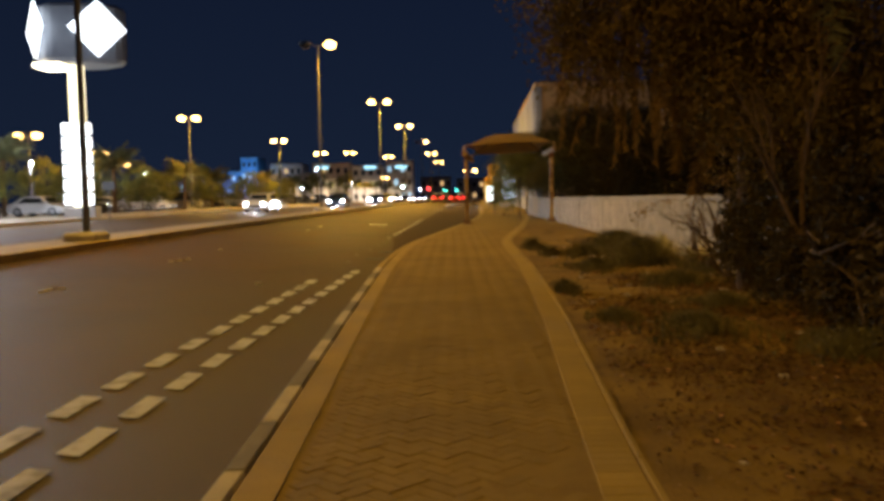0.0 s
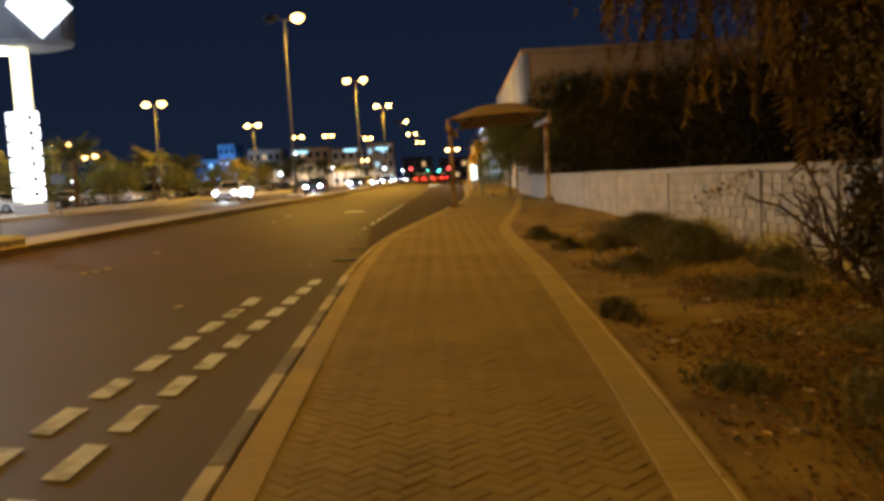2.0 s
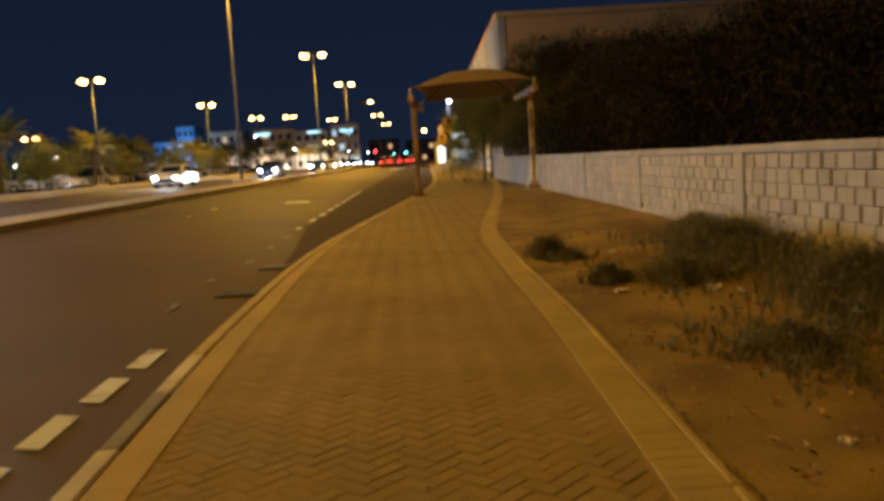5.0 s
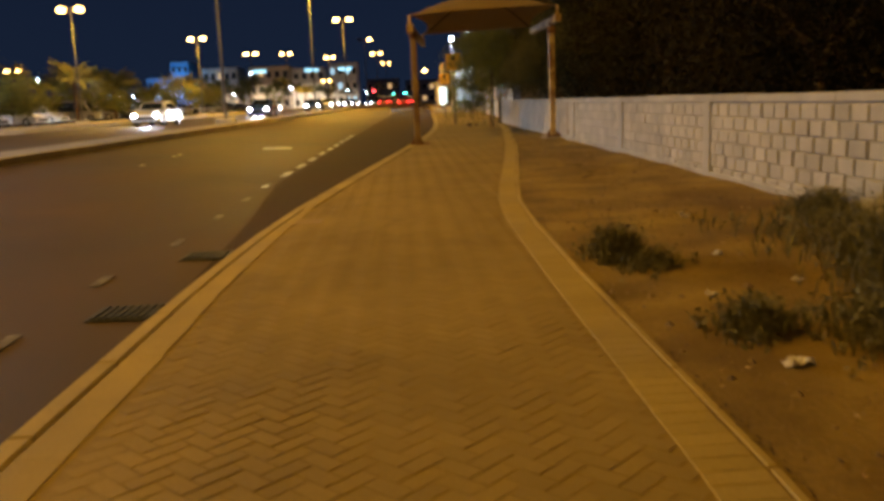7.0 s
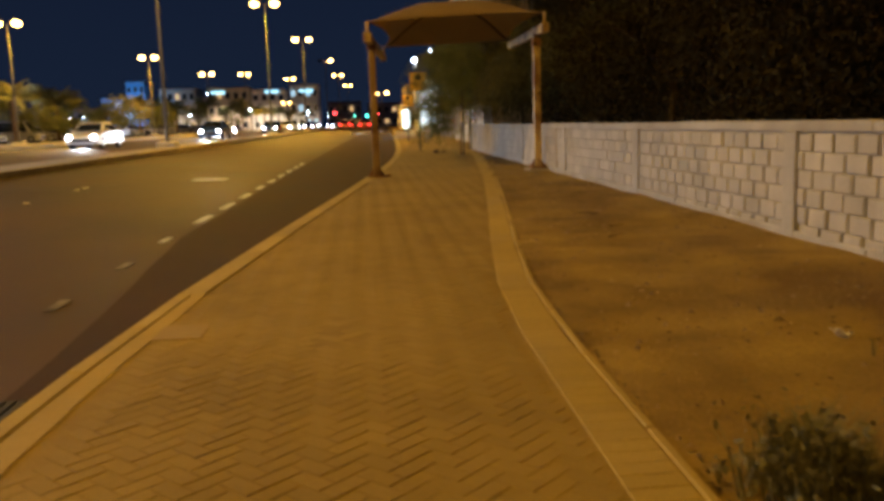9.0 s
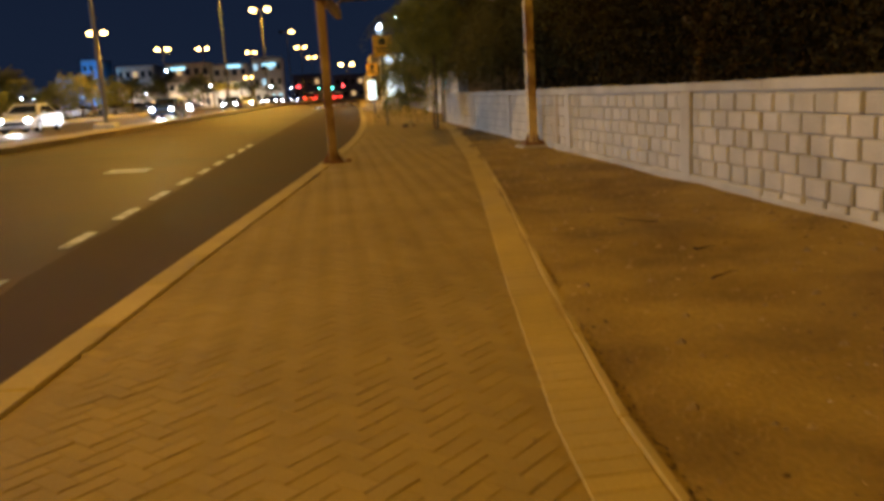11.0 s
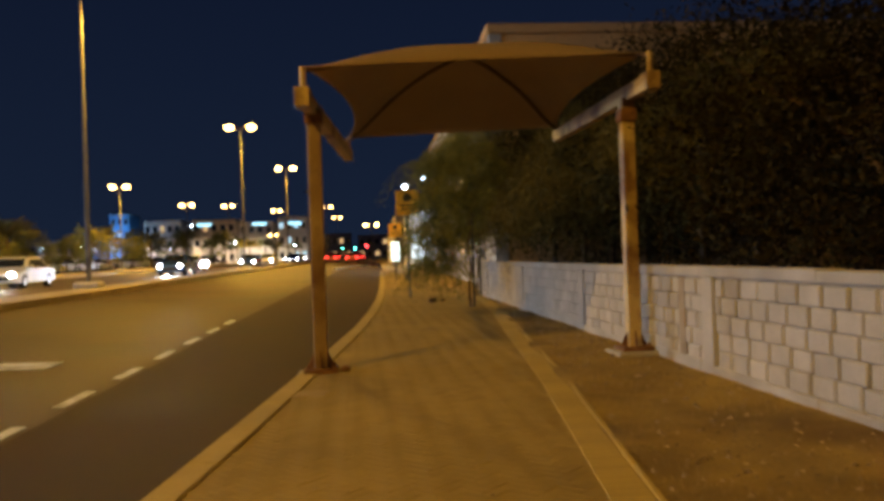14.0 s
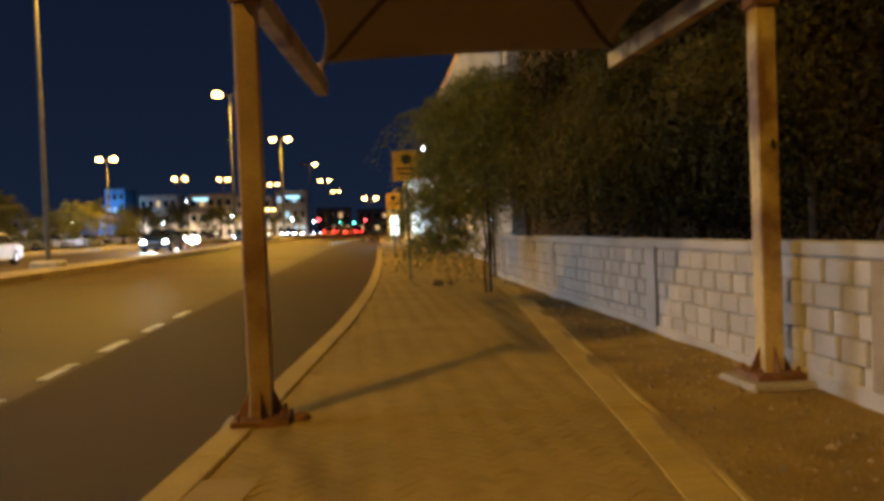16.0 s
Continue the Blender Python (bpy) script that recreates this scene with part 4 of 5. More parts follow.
def scrap(x, y, s, seed, label="crumpled white paper scrap on the soil"):
    rng = np.random.default_rng(seed)
    bm = bmesh.new()
    bmesh.ops.create_grid(bm, x_segments=5, y_segments=4, size=s)
    for v in bm.verts:
        v.co.z = abs(rng.normal(scale=s * 0.35))
        v.co.x += rng.normal(scale=s * 0.12)
        v.co.y *= 0.7
    geom = bmesh.ops.extrude_face_region(bm, geom=bm.faces[:])
    bmesh.ops.translate(bm, vec=(0, 0, 0.004), verts=[g for g in geom["geom"] if isinstance(g, bmesh.types.BMVert)])
    ob = new("paper_scrap", mesh_of("paper_scrap", bm, PAPER))
    ob.matrix_world = pose(x, y, ground_z(x, y), 0, 0, rng.uniform(0, 360))
    tagged(ob, label, "litter", "litter on the soil")


for i, (sx, sy, ss) in enumerate([(1.88, 12.3, 0.035), (1.58, 10.85, 0.05), (2.35, 11.2, 0.045), (1.9, 16.7, 0.035), (2.42, 18.25, 0.04), (1.92, 15.95, 0.06), (2.6, 15.7, 0.07), (2.75, 15.5, 0.05), (1.6, 9.6, 0.04), (1.75, 9.9, 0.03), (2.1, 10.2, 0.04), (2.5, 9.6, 0.03), (2.77, 20.0, 0.05), (2.5, 8.4, 0.04), (3.0, 7.3, 0.05), (2.1, 6.6, 0.035), (1.9, 8.1, 0.03), (2.9, 12.6, 0.03), (3.3, 10.3, 0.05), (2.2, 5.6, 0.04), (2.6, 17.4, 0.03), (2.0, 17.2, 0.035), (1.35, 3.9, 0.02)]):
    scrap(sx, sy, ss, 300 + i)


def pebbles(n, x_of, y0, y1, s0, s1, seed, zf, label):
    rng = np.random.default_rng(seed)
    base = [(1, 0, 0), (-1, 0, 0), (0, 1, 0), (0, -1, 0), (0, 0, 0.8), (0, 0, -0.5)]
    tri = [(0, 2, 4), (2, 1, 4), (1, 3, 4), (3, 0, 4), (2, 0, 5), (1, 2, 5), (3, 1, 5), (0, 3, 5)]
    V, F = [], []
    for _ in range(n):
        y = rng.uniform(y0, y1)
        x = x_of(y, rng.uniform())
        s = s0 + (s1 - s0) * rng.uniform() ** 4
        o = len(V)
        V += [(x + s * bx * rng.uniform(0.6, 1.3), y + s * by * rng.uniform(0.6, 1.3), zf(x, y) + s * bz) for bx, by, bz in base]
        F += [tuple(o + k for k in t) for t in tri]
    tagged(new("pebbles", raw_mesh("pebbles", V, F, STONE)), label, "pebbles", kind="stuff")


pebbles(2600, lambda y, u: KR(y) + 0.03 + (WALL_X - KR(y) - 0.1) * u, 3, 44, 0.005, 0.035, 8, ground_z, "small sandy pebbles and clods on the soil")
pebbles(260, lambda y, u: KL(y) + 0.35 + (KR(y) - KL(y) - 0.6) * u, 4, 50, 0.003, 0.012, 9, lambda x, y: G(y) + 0.006, "grit and dry leaf bits on the pavers")


def soil_bits(n, y0, y1, seed, material, label, category, s0, s1, tall=0.0):
    """Flat chips lying on the soil, or short straws standing in it."""
    rng = np.random.default_rng(seed)
    V, F = [], []
    for _ in range(n):
        y = rng.uniform(y0, y1)
        x = KR(y) + 0.04 + (WALL_X - KR(y) - 0.12) * rng.uniform()
        if noise.noise((x * 1.1, y * 0.7, seed)) + rng.uniform(-0.25, 0.35) < 0.0:
            continue
        z, a, s = ground_z(x, y), rng.uniform(0, 6.283), rng.uniform(s0, s1)
        ca, sa = math.cos(a), math.sin(a)
        i = len(V)
        if tall:
            V += [(x - 0.002 * sa, y + 0.002 * ca, z - 0.01), (x + 0.002 * sa, y - 0.002 * ca, z - 0.01), (x + ca * s, y + sa * s, z + tall * rng.uniform(0.3, 1.0))]
            F.append((i, i + 1, i + 2))
        else:
            V += [(x + ca * s, y + sa * s, z + 0.006), (x - sa * s * 0.6, y + ca * s * 0.6, z + 0.004), (x - ca * s, y - sa * s, z + 0.012), (x + sa * s * 0.6, y - ca * s * 0.6, z + 0.005), (x, y, z + 0.3 * s + 0.008)]
            F += [(i, i + 1, i + 4), (i + 1, i + 2, i + 4), (i + 2, i + 3, i + 4), (i + 3, i, i + 4)]
    tagged(new(category.replace(" ", "_"), raw_mesh("soil_bits", V, F, material)), label, category, kind="stuff")


soil_bits(14000, 14, 34, 41, mat("dry_straw", (0.24, 0.17, 0.06), (0.36, 0.26, 0.10), 3, 0.9, 0, 40, vary=0.35, island=True), "short dry straw and dead grass on the soil", "dry grass", 0.01, 0.05, 0.05)
soil_bits(1000, 13, 38, 42, mat("pale_soil_chip", (0.34, 0.235, 0.10), (0.50, 0.36, 0.18), 3, 0.9, 0, 40, vary=0.3, island=True), "pale chips and crumbs of dry mud scattered on the soil", "soil chips", 0.006, 0.022)
def edge_crumbs():
    """Dark flakes laid along the edging to paint the shaded gap beside the soil."""
    rng = np.random.default_rng(19)
    V, F = [], []
    for _ in range(2600):
        y = rng.uniform(4, 40)
        if noise.noise((y * 1.3, 2, 5)) < -0.15:
            continue
        x, s, a = KR(y) + rng.normal(scale=0.012) + 0.008, rng.uniform(0.006, 0.02), rng.uniform(1.2, 1.9)
        z = max(ground_z(x, y), G(y)) + 0.006
        ca, sa = math.cos(a), math.sin(a)
        i = len(V)
        V += [(x + ca * s, y + sa * s, z), (x - sa * s * 0.4, y + ca * s * 0.4, z + 0.003), (x - ca * s, y - sa * s, z + 0.002), (x + sa * s * 0.4, y - ca * s * 0.4, z)]
        F.append((i, i + 1, i + 2, i + 3))
    tagged(new("edge_crumbs", raw_mesh("edge_crumbs", V, F, mat("edging_gap_dark", (0.035, 0.02, 0.008), (0.07, 0.04, 0.016), 3, 0.95, 0, 40, vary=0.3, island=True))), "dark flakes in place of the shaded gap along the pavement edging", "debris", kind="stuff")


edge_crumbs()
soil_bits(1800, 13, 38, 43, mat("dark_soil_clod", (0.10, 0.065, 0.024), (0.18, 0.12, 0.045), 3, 0.95, 0, 40, vary=0.3, island=True), "dark clods and rotten leaves on the soil", "soil clods", 0.006, 0.022)


def twig(x, y, L, rz, seed):
    rng = np.random.default_rng(seed)
    bm = bmesh.new()
    p = Vector((0, 0, 0.02))
    for k in range(5):
        q = p + Vector((L / 5, rng.normal(scale=L * 0.03), rng.normal(scale=0.008)))
        bm_tube(bm, p, q, 0.009 - 0.0014 * k, 0.008 - 0.0014 * k, 5)
        p = q
    ob = new("dead_branch", mesh_of("dead_branch", bm, BARK))
    ob.matrix_world = pose(x, y, ground_z(x, y), 0, 0, rz)
    tagged(ob, "thin dry dead branch lying on the soil", "branch", "dead branches")


for i, (bx, by, bl, br) in enumerate([(1.6, 7.4, 0.7, 100), (1.9, 8.2, 0.4, 60), (2.85, 24.4, 0.14, 15), (2.6, 23.6, 0.2, 20), (3.0, 25.4, 0.35, 140), (2.9, 15.4, 0.5, 10)]):
    twig(bx, by, bl, br, 400 + i)

# drain grates in the gutter
for gy in (18.05, 20.0):
    gx = KL(gy) - 0.33
    g = thing("drain_grate", gx, gy, road_z(gx, gy) + 0.006, "dark cast iron gutter drain grate", "drain")
    part("rim", box(-0.26, 0.26, -0.2, 0.2, 0.0, 0.006, 0.002), BLACK_STEEL, g)
    for k in range(9):
        part("bar", box(-0.23 + 0.052 * k, -0.2 + 0.052 * k, -0.17, 0.17, 0.006, 0.018, 0.002), BLACK_STEEL, g)

# small road studs on the carriageway
for sx_, sy_ in ((-5.8, 17.3), (-5.69, 17.5), (-5.63, 17.9), (-5.7, 20.6), (-6.0, 12.2), (-6.0, 12.4), (-5.9, 12.6), (-5.2, 30.4), (-5.2, 32.9), (-5.2, 33.4), (-3.1, 13.4)):
    st = thing("road_stud", sx_, sy_, road_z(sx_, sy_), "small pale road stud on the asphalt", "road stud", "road studs")
    part("body", prism([(-0.05, -0.05), (0.05, -0.05), (0.05, 0.05), (-0.05, 0.05)], -0.01, 0.02, 0.012), KERB_PALE, st)

# square access cover let into the pavement
cover = thing("access_cover", -0.72, 20.9, G(20.9) + 0.008, "pale concrete access cover in the pavement", "cover")
part("slab", box(-0.15, 0.13, -0.17, 0.17, -0.014, -0.004, 0.003), mat("dusty_concrete_cover", (0.30, 0.21, 0.083), (0.38, 0.272, 0.108), 3, 0.9, 0.3, 120), cover)

copy_thing(cover, pose(0.57, 31.8, G(31.8) + 0.008, 0, 0, -8))


def rubble_lump(x, y, z, s, seed, material, label):
    """A broken, rounded lump resting on the ground."""
    rng = np.random.default_rng(seed)
    bm = bmesh.new()
    bmesh.ops.create_icosphere(bm, subdivisions=2, radius=s)
    for v in bm.verts:
        v.co *= 1 + rng.uniform(-0.18, 0.18)
        v.co.z = max(v.co.z * 0.8, -0.3 * s)
    ob = new("stone", mesh_of("stone", bm, material))
    ob.matrix_world = pose(x, y, z + 0.3 * s, 0, 0, rng.uniform(0, 360))
    tagged(ob, label, "stone", "loose stones")


rubble_lump(0.84, 33.12, G(33.1), 0.05, 1, RUST, "small dark lump beside the shelter post")
rubble_lump(4.03, 33.62, ground_z(4.0, 33.6), 0.07, 2, RUST, "dark lump of rubble beside the shelter footing")
rubble_lump(2.7, 43.6, G(43.6), 0.1, 3, BARK, "brown clod lying on the pavement by the young tree")
rubble_lump(2.95, 43.75, G(43.7), 0.06, 4, BARK, "brown clod lying on the pavement by the young tree")

# ---- signs ----


def stop_sign(x, y, top, w, seed):
    z = G(y)
    s = thing("bus_stop_sign", x, y, z, "yellow bus stop plate on a thin grey pole", "sign", "bus stop signs")
    part("pole", tube((0, 0, -0.1), (0, 0, top - z), 0.03, seg=10), GALV, s)
    pl = part("plate", box(-w / 2, w / 2, -0.055, -0.035, top - z - w * 1.08, top - z, 0.004), SIGN_YELLOW, s, "yellow plate")
    part("emblem", tube((0, -0.057, top - z - w * 0.3), (0, -0.061, top - z - w * 0.3), w * 0.2, seg=24), SIGN_BLACK, pl, "round dark emblem")
    part("text_bar", box(-w * 0.38, w * 0.38, -0.061, -0.057, top - z - w * 0.68, top - z - w * 0.6), SIGN_BLACK, pl)
    part("text_bar", box(-w * 0.3, w * 0.3, -0.061, -0.057, top - z - w * 0.85, top - z - w * 0.78), SIGN_BLACK, pl)
    part("bracket", box(-0.04, 0.04, -0.035, 0.03, top - z - w * 0.6, top - z - w * 0.5), GALV, s)


stop_sign(2.33, 45.8, 3.1, 0.58, 1)
stop_sign(2.59, 58.2, 2.75, 0.5, 2)

# ---- street lamps ----


def street_lamp(x, y, z, h, arm, glass, lit=(True, True), label="tall double-armed sodium street lamp, lit"):
    s = thing("street_lamp", x, y, z, label, "street lamp", "street lamps")
    part("base", prism([(-0.45, -0.45), (0.45, -0.45), (0.45, 0.45), (-0.45, 0.45)], -0.1, 0.22, 0.08), CEMENT, s, "concrete plinth")
    part("pole", tube((0, 0, 0.1), (0, 0, h), 0.095, 0.05, 14), GALV, s)
    for sg, on in zip((-1, 1), lit):
        a = part("arm", tube((0, 0, h - 0.15), (sg * arm, 0, h + 0.12), 0.045, 0.035, 8), GALV, s)
        hd = part("head", ball(sg * (arm + 0.25), 0, h + 0.14, 0.5, 0.22, 0.13), GALV, s, "lamp housing")
        part("bowl", ball(sg * (arm + 0.28), 0, h, 0.37, 0.34, 0.25), glass if on else GLASS, hd, "glowing lamp bowl" if on else "unlit lamp bowl")
    return s


for i, (lx_, ly_) in enumerate(MEDIAN_LAMPS):
    street_lamp(lx_, ly_, median_z(lx_, ly_), 10.9 if i else 14.05, 0.55, LAMP_GLOW if i < 3 else LAMP_GLOW_FAR, (i != 1 and i != 4, True))
street_lamp(-11.5, -10.0, median_z(-11.5, -10), 10.9, 0.55, LAMP_GLOW)
for ax, ay, ah in ((-25.5, 82.7, 8.9), (-23.7, 117, 8.9), (-22.9, 149, 8.8), (-20.6, 173.5, 10.1), (-14.4, 196, 10.3), (-33, 66, 6.2), (-40, 96, 6.4), (-30, 52, 8.5), (-46, 118, 6.0), (-17, 215, 6.0)):
    street_lamp(ax, ay, G(ay) + 0.1, ah, 0.42, LAMP_GLOW if ay < 90 else LAMP_GLOW_FAR, label="double-headed sodium lamp beside the parking ground, lit")
street_lamp(3.7, 163, G(163), 5.8, 0.6, LAMP_GLOW_FAR, label="low double-headed lamp by the junction, lit")


def white_lamp(x, y, z, h):
    s = thing("white_lamp", x, y, z, "slim lamp post with a cool white head, lit", "street lamp", "white lamps")
    part("pole", tube((0, 0, -0.1), (0, 0, h), 0.06, 0.045, 10), GALV, s)
    part("globe", ball(0, 0, h + 0.14, 0.17, 0.17, 0.17), WHITE_LAMP, s, "glowing white globe")


white_lamp(5.0, 90, G(90), 6.0)
white_lamp(6.5, 91, G(91), 6.75)
for wx, wy, wh in ((-38, 76.3, 4.5), (-40, 110.3, 4.5), (-31, 195, 7.6), (-38, 150, 3.2), (-45, 160, 3.0), (-52, 175, 3.4), (-30, 170, 3.0), (-58, 140, 3.2), (-24, 205, 4.5), (-12, 210, 3.5), (-8, 220, 3.0)):
    white_lamp(wx, wy, G(wy), wh)

# ---- lit advertising pylon by the petrol station ----


def pylon():
    s = thing("sign_pylon", -21.9, 50, G(50) + 0.1, "tall lit pylon with white diamond panels and a price column", "sign pylon")
    part("column", box(-0.45, 0.3, -0.3, 0.3, 0, 9.2, 0.04), PYLON_WARM, s, "warm lit upper column")
    part("plinth", box(-0.95, 0.95, -0.5, 0.4, 0, 0.7, 0.05), GREY_WALL, s)
    for k in range(6):
        part("price_panel", box(-0.82, 0.82, -0.62, -0.34, 0.82 + 0.82 * k, 1.47 + 0.82 * k, 0.03), SIGN_WHITE, s, "lit white panel")
        part("text_bar", box(0.35, 0.6, -0.635, -0.622, 1.0 + 0.82 * k, 1.3 + 0.82 * k), SIGN_BLACK, s)
        part("text_bar", box(-0.7, 0.1, -0.635, -0.622, 1.08 + 0.82 * k, 1.2 + 0.82 * k), GREY_WALL, s)
    head = part("head", prism([(-2.2, -0.6), (-1.0, -1.5), (1.0, -1.5), (2.7, -0.3), (2.7, 1.0), (1.0, 2.0), (-1.0, 2.0), (-2.2, 1.0)], 9.0, 12.4, 0.25), mat("grey_sign_cladding", (0.10, 0.11, 0.13), (0.14, 0.15, 0.17), 1, 0.5, 0), s, "faceted grey sign box")
    for cx, cy, rz, w in ((1.75, -1.1, 35, 1.6), (-1.85, -1.2, -52, 1.75)):
        bm = bmesh.new()
        vs = []
        for t in (-0.06, 0.06):
            for a, b in ((-w, 0), (0, -1.6), (w, 0), (0, 1.6)):
                vs.append(bm.verts.new((a, t, b)))
        bm.faces.new(vs[:4])
        bm.faces.new(vs[4:][::-1])
        for i in range(4):
            j = (i + 1) % 4
            bm.faces.new((vs[i], vs[4 + i], vs[4 + j], vs[j]))
        bmesh.ops.transform(bm, matrix=pose(cx, cy, 10.9, 0, 0, rz), verts=bm.verts)
        part("diamond_panel", bm, SIGN_WHITE, head, "glowing white diamond panel")
    part("soffit_light", box(-2.0, -0.5, -1.3, 0.4, 8.75, 8.98, 0.03), glow("soffit_light_glass", (1.0, 0.85, 0.6), 8), s, "warm soffit light")


pylon()
small = thing("road_sign", -18.3, 45.0, G(45), "small dark rectangular sign on a thin post", "sign")
part("pole", tube((0, 0, 0), (0, 0, 2.0), 0.03), GALV, small)
part("plate", box(-0.35, 0.35, -0.05, -0.03, 1.7, 2.15, 0.004), BLACK_STEEL, small)
# chevron board on the median nose
chev = thing("chevron_board", -0.7, 150, road_z(-0.7, 150), "black and white chevron board on the traffic island", "sign")
part("board", box(-0.6, 0.6, -0.04, 0.04, 0.6, 2.0, 0.01), SIGN_BLACK, chev)
for sx_ in (-0.4, 0.4):
    part("post", box(sx_ - 0.03, sx_ + 0.03, 0.04, 0.1, -0.2, 1.9), GALV, chev)
for k in range(3):
    bm = bmesh.new()
    bm_box(bm, -0.5, 0.5, -0.06, -0.045, -0.07, 0.07, 0, pose(0, 0, 0.85 + 0.42 * k, 0, 30, 0))
    part("stripe", bm, PAINT, chev)

# ---- cars ----


def car(x, y, z, rz, paint, label, head=False, tail=False, group="cars", van=False):
    c = thing("van" if van else "car", x, y, z, label, "van" if van else "car", group, rz)
    L, W = (4.9, 1.86) if van else (4.6, 1.8)
    top = 1.95 if van else 1.44
    # nose points along -y
    low = [(-2.3, 0.28), (-2.28, 0.62), (-1.9, 0.76), (-1.0, 0.88), (1.55, 0.92), (2.25, 0.86), (2.3, 0.35), (2.1, 0.24), (-2.1, 0.22)]
    cab = [(-1.15, 0.88), (-0.42, top - 0.04), (0.1, top), (1.0, top - 0.03), (1.75, 0.92)] if not van else [(-1.5, 0.88), (-0.85, top - 0.05), (-0.3, top), (2.15, top - 0.02), (2.26, 0.9)]

    def loft(prof, w0, w1, ztop):
        bm = bmesh.new()
        rows = []
        for sg in (-1, 1):
            rows.append([bm.verts.new((sg * (w0 + (w1 - w0) * max(0, (z_ - prof[0][1]) / max(0.01, ztop - prof[0][1])) if w1 != w0 else sg * 0 + w0) if w1 != w0 else sg * w0, y_, z_)) for y_, z_ in prof])
        bm.faces.new(rows[0])
        bm.faces.new(rows[1][::-1])
        n = len(prof)
        for i in range(n):
            j = (i + 1) % n
            bm.faces.new((rows[0][j], rows[0][i], rows[1][i], rows[1][j]))
        bmesh.ops.recalc_face_normals(bm, faces=bm.faces)
        bmesh.ops.bevel(bm, geom=bm.edges[:], offset=0.05, segments=2, affect="EDGES")
        return bm

    body = part("body", loft(low, W / 2, W / 2, 1), paint, c, smooth=False)
    part("cabin", loft(cab, W / 2 - 0.06, W / 2 - 0.24, top), paint, c)
    # glazing set just proud of the cabin
    for sg in (-1, 1):
        bm = bmesh.new()
        q = [(cab[0][0] + 0.28, 0.95), (cab[1][0] + 0.1, top - 0.13), (cab[3][0] - 0.1, top - 0.13), (cab[4][0] - 0.3, 0.95)]
        vs = []
        for t in (0.0, 0.02):
            for yy, zz in q:
                f = (zz - 0.88) / (top - 0.88)
                vs.append(bm.verts.new((sg * (W / 2 - 0.06 - 0.18 * f + t + 0.004), yy, zz)))
        bm.faces.new(vs[:4])
        bm.faces.new(vs[4:][::-1])
        for i in range(4):
            j = (i + 1) % 4
            bm.faces.new((vs[i], vs[4 + i], vs[4 + j], vs[j]))
        part("side_window", bm, GLASS, c, "dark side glass")
    for name, (y0, z0), (y1, z1), off in (("windscreen", cab[0], cab[1], -0.03), ("rear_window", cab[4], cab[3], 0.03)):
        bm = bmesh.new()
        pts = []
        for t in (0, off):
            for f, wd in ((0.14, W / 2 - 0.2), (0.9, W / 2 - 0.34)):
                yy, zz = y0 + (y1 - y0) * f + t, z0 + (z1 - z0) * f + 0.012
                pts += [(-wd, yy, zz), (wd, yy, zz)]
        vs = [bm.verts.new(p) for p in pts]
        for f in ((0, 1, 3, 2), (4, 6, 7, 5), (0, 4, 5, 1), (2, 3, 7, 6), (0, 2, 6, 4), (1, 5, 7, 3)):
            bm.faces.new([vs[i] for i in f])
        part(name, bm, GLASS, c)
    for wy in (-1.42, 1.4):
        for sg in (-1, 1):
            wh = part("wheel", tube((sg * (W / 2 - 0.2), wy, 0.32), (sg * (W / 2 + 0.01), wy, 0.32), 0.32, seg=20), RUBBER, c)
            part("rim", tube((sg * (W / 2 + 0.005), wy, 0.32), (sg * (W / 2 + 0.02), wy, 0.32), 0.2, seg=14), CHROME, wh)
    for sg in (-1, 1):
        part("headlight", ball(sg * 0.66, -2.25, 0.62, 0.15 if head else 0.17, 0.1, 0.11 if head else 0.13, 10, 7), HEAD_GLOW if head else CHROME, body, "bright lit headlight" if head else "")
        part("tail_light", box(sg * 0.68 - 0.15, sg * 0.68 + 0.15, 2.26, 2.33, 0.62, 0.82, 0.02), TAIL_GLOW if tail else mat("dull_red_lens", (0.25, 0.02, 0.02), (0.3, 0.03, 0.03), 5, 0.3, 0), body, "lit red tail light" if tail else "")
        part("mirror", ball(sg * (W / 2 + 0.06), cab[0][0] + 0.35, 0.98, 0.1, 0.06, 0.07, 8, 6), paint, body)
    part("bumper_grille", box(-0.55, 0.55, -2.335, -2.28, 0.36, 0.54, 0.01), BLACK_STEEL, body)
    return c


CAR_WHITE = mat("white_car_paint", (0.66, 0.66, 0.66), (0.72, 0.72, 0.72), 0.5, 0.25, 0, 10, spec=0.6)
CAR_SILVER = mat("silver_car_paint", (0.36, 0.36, 0.38), (0.42, 0.42, 0.44), 0.5, 0.3, 0, 10, metal=0.5)
CAR_DARK = mat("dark_car_paint", (0.03, 0.03, 0.04), (0.045, 0.045, 0.055), 0.5, 0.2, 0, 10, spec=0.6)
CAR_BLUE = mat("blue_car_paint", (0.03, 0.07, 0.22), (0.04, 0.09, 0.27), 0.5, 0.25, 0, 10, spec=0.6)
CAR_RED = mat("red_car_paint", (0.3, 0.02, 0.02), (0.36, 0.03, 0.03), 0.5, 0.25, 0, 10, spec=0.6)


def opp(y, lane):
    return KM(y) - 4.8 - 3.2 * lane


def rz_at(y):
    return -math.degrees(math.atan2(KM(y + 2) - KM(y - 2), 4))


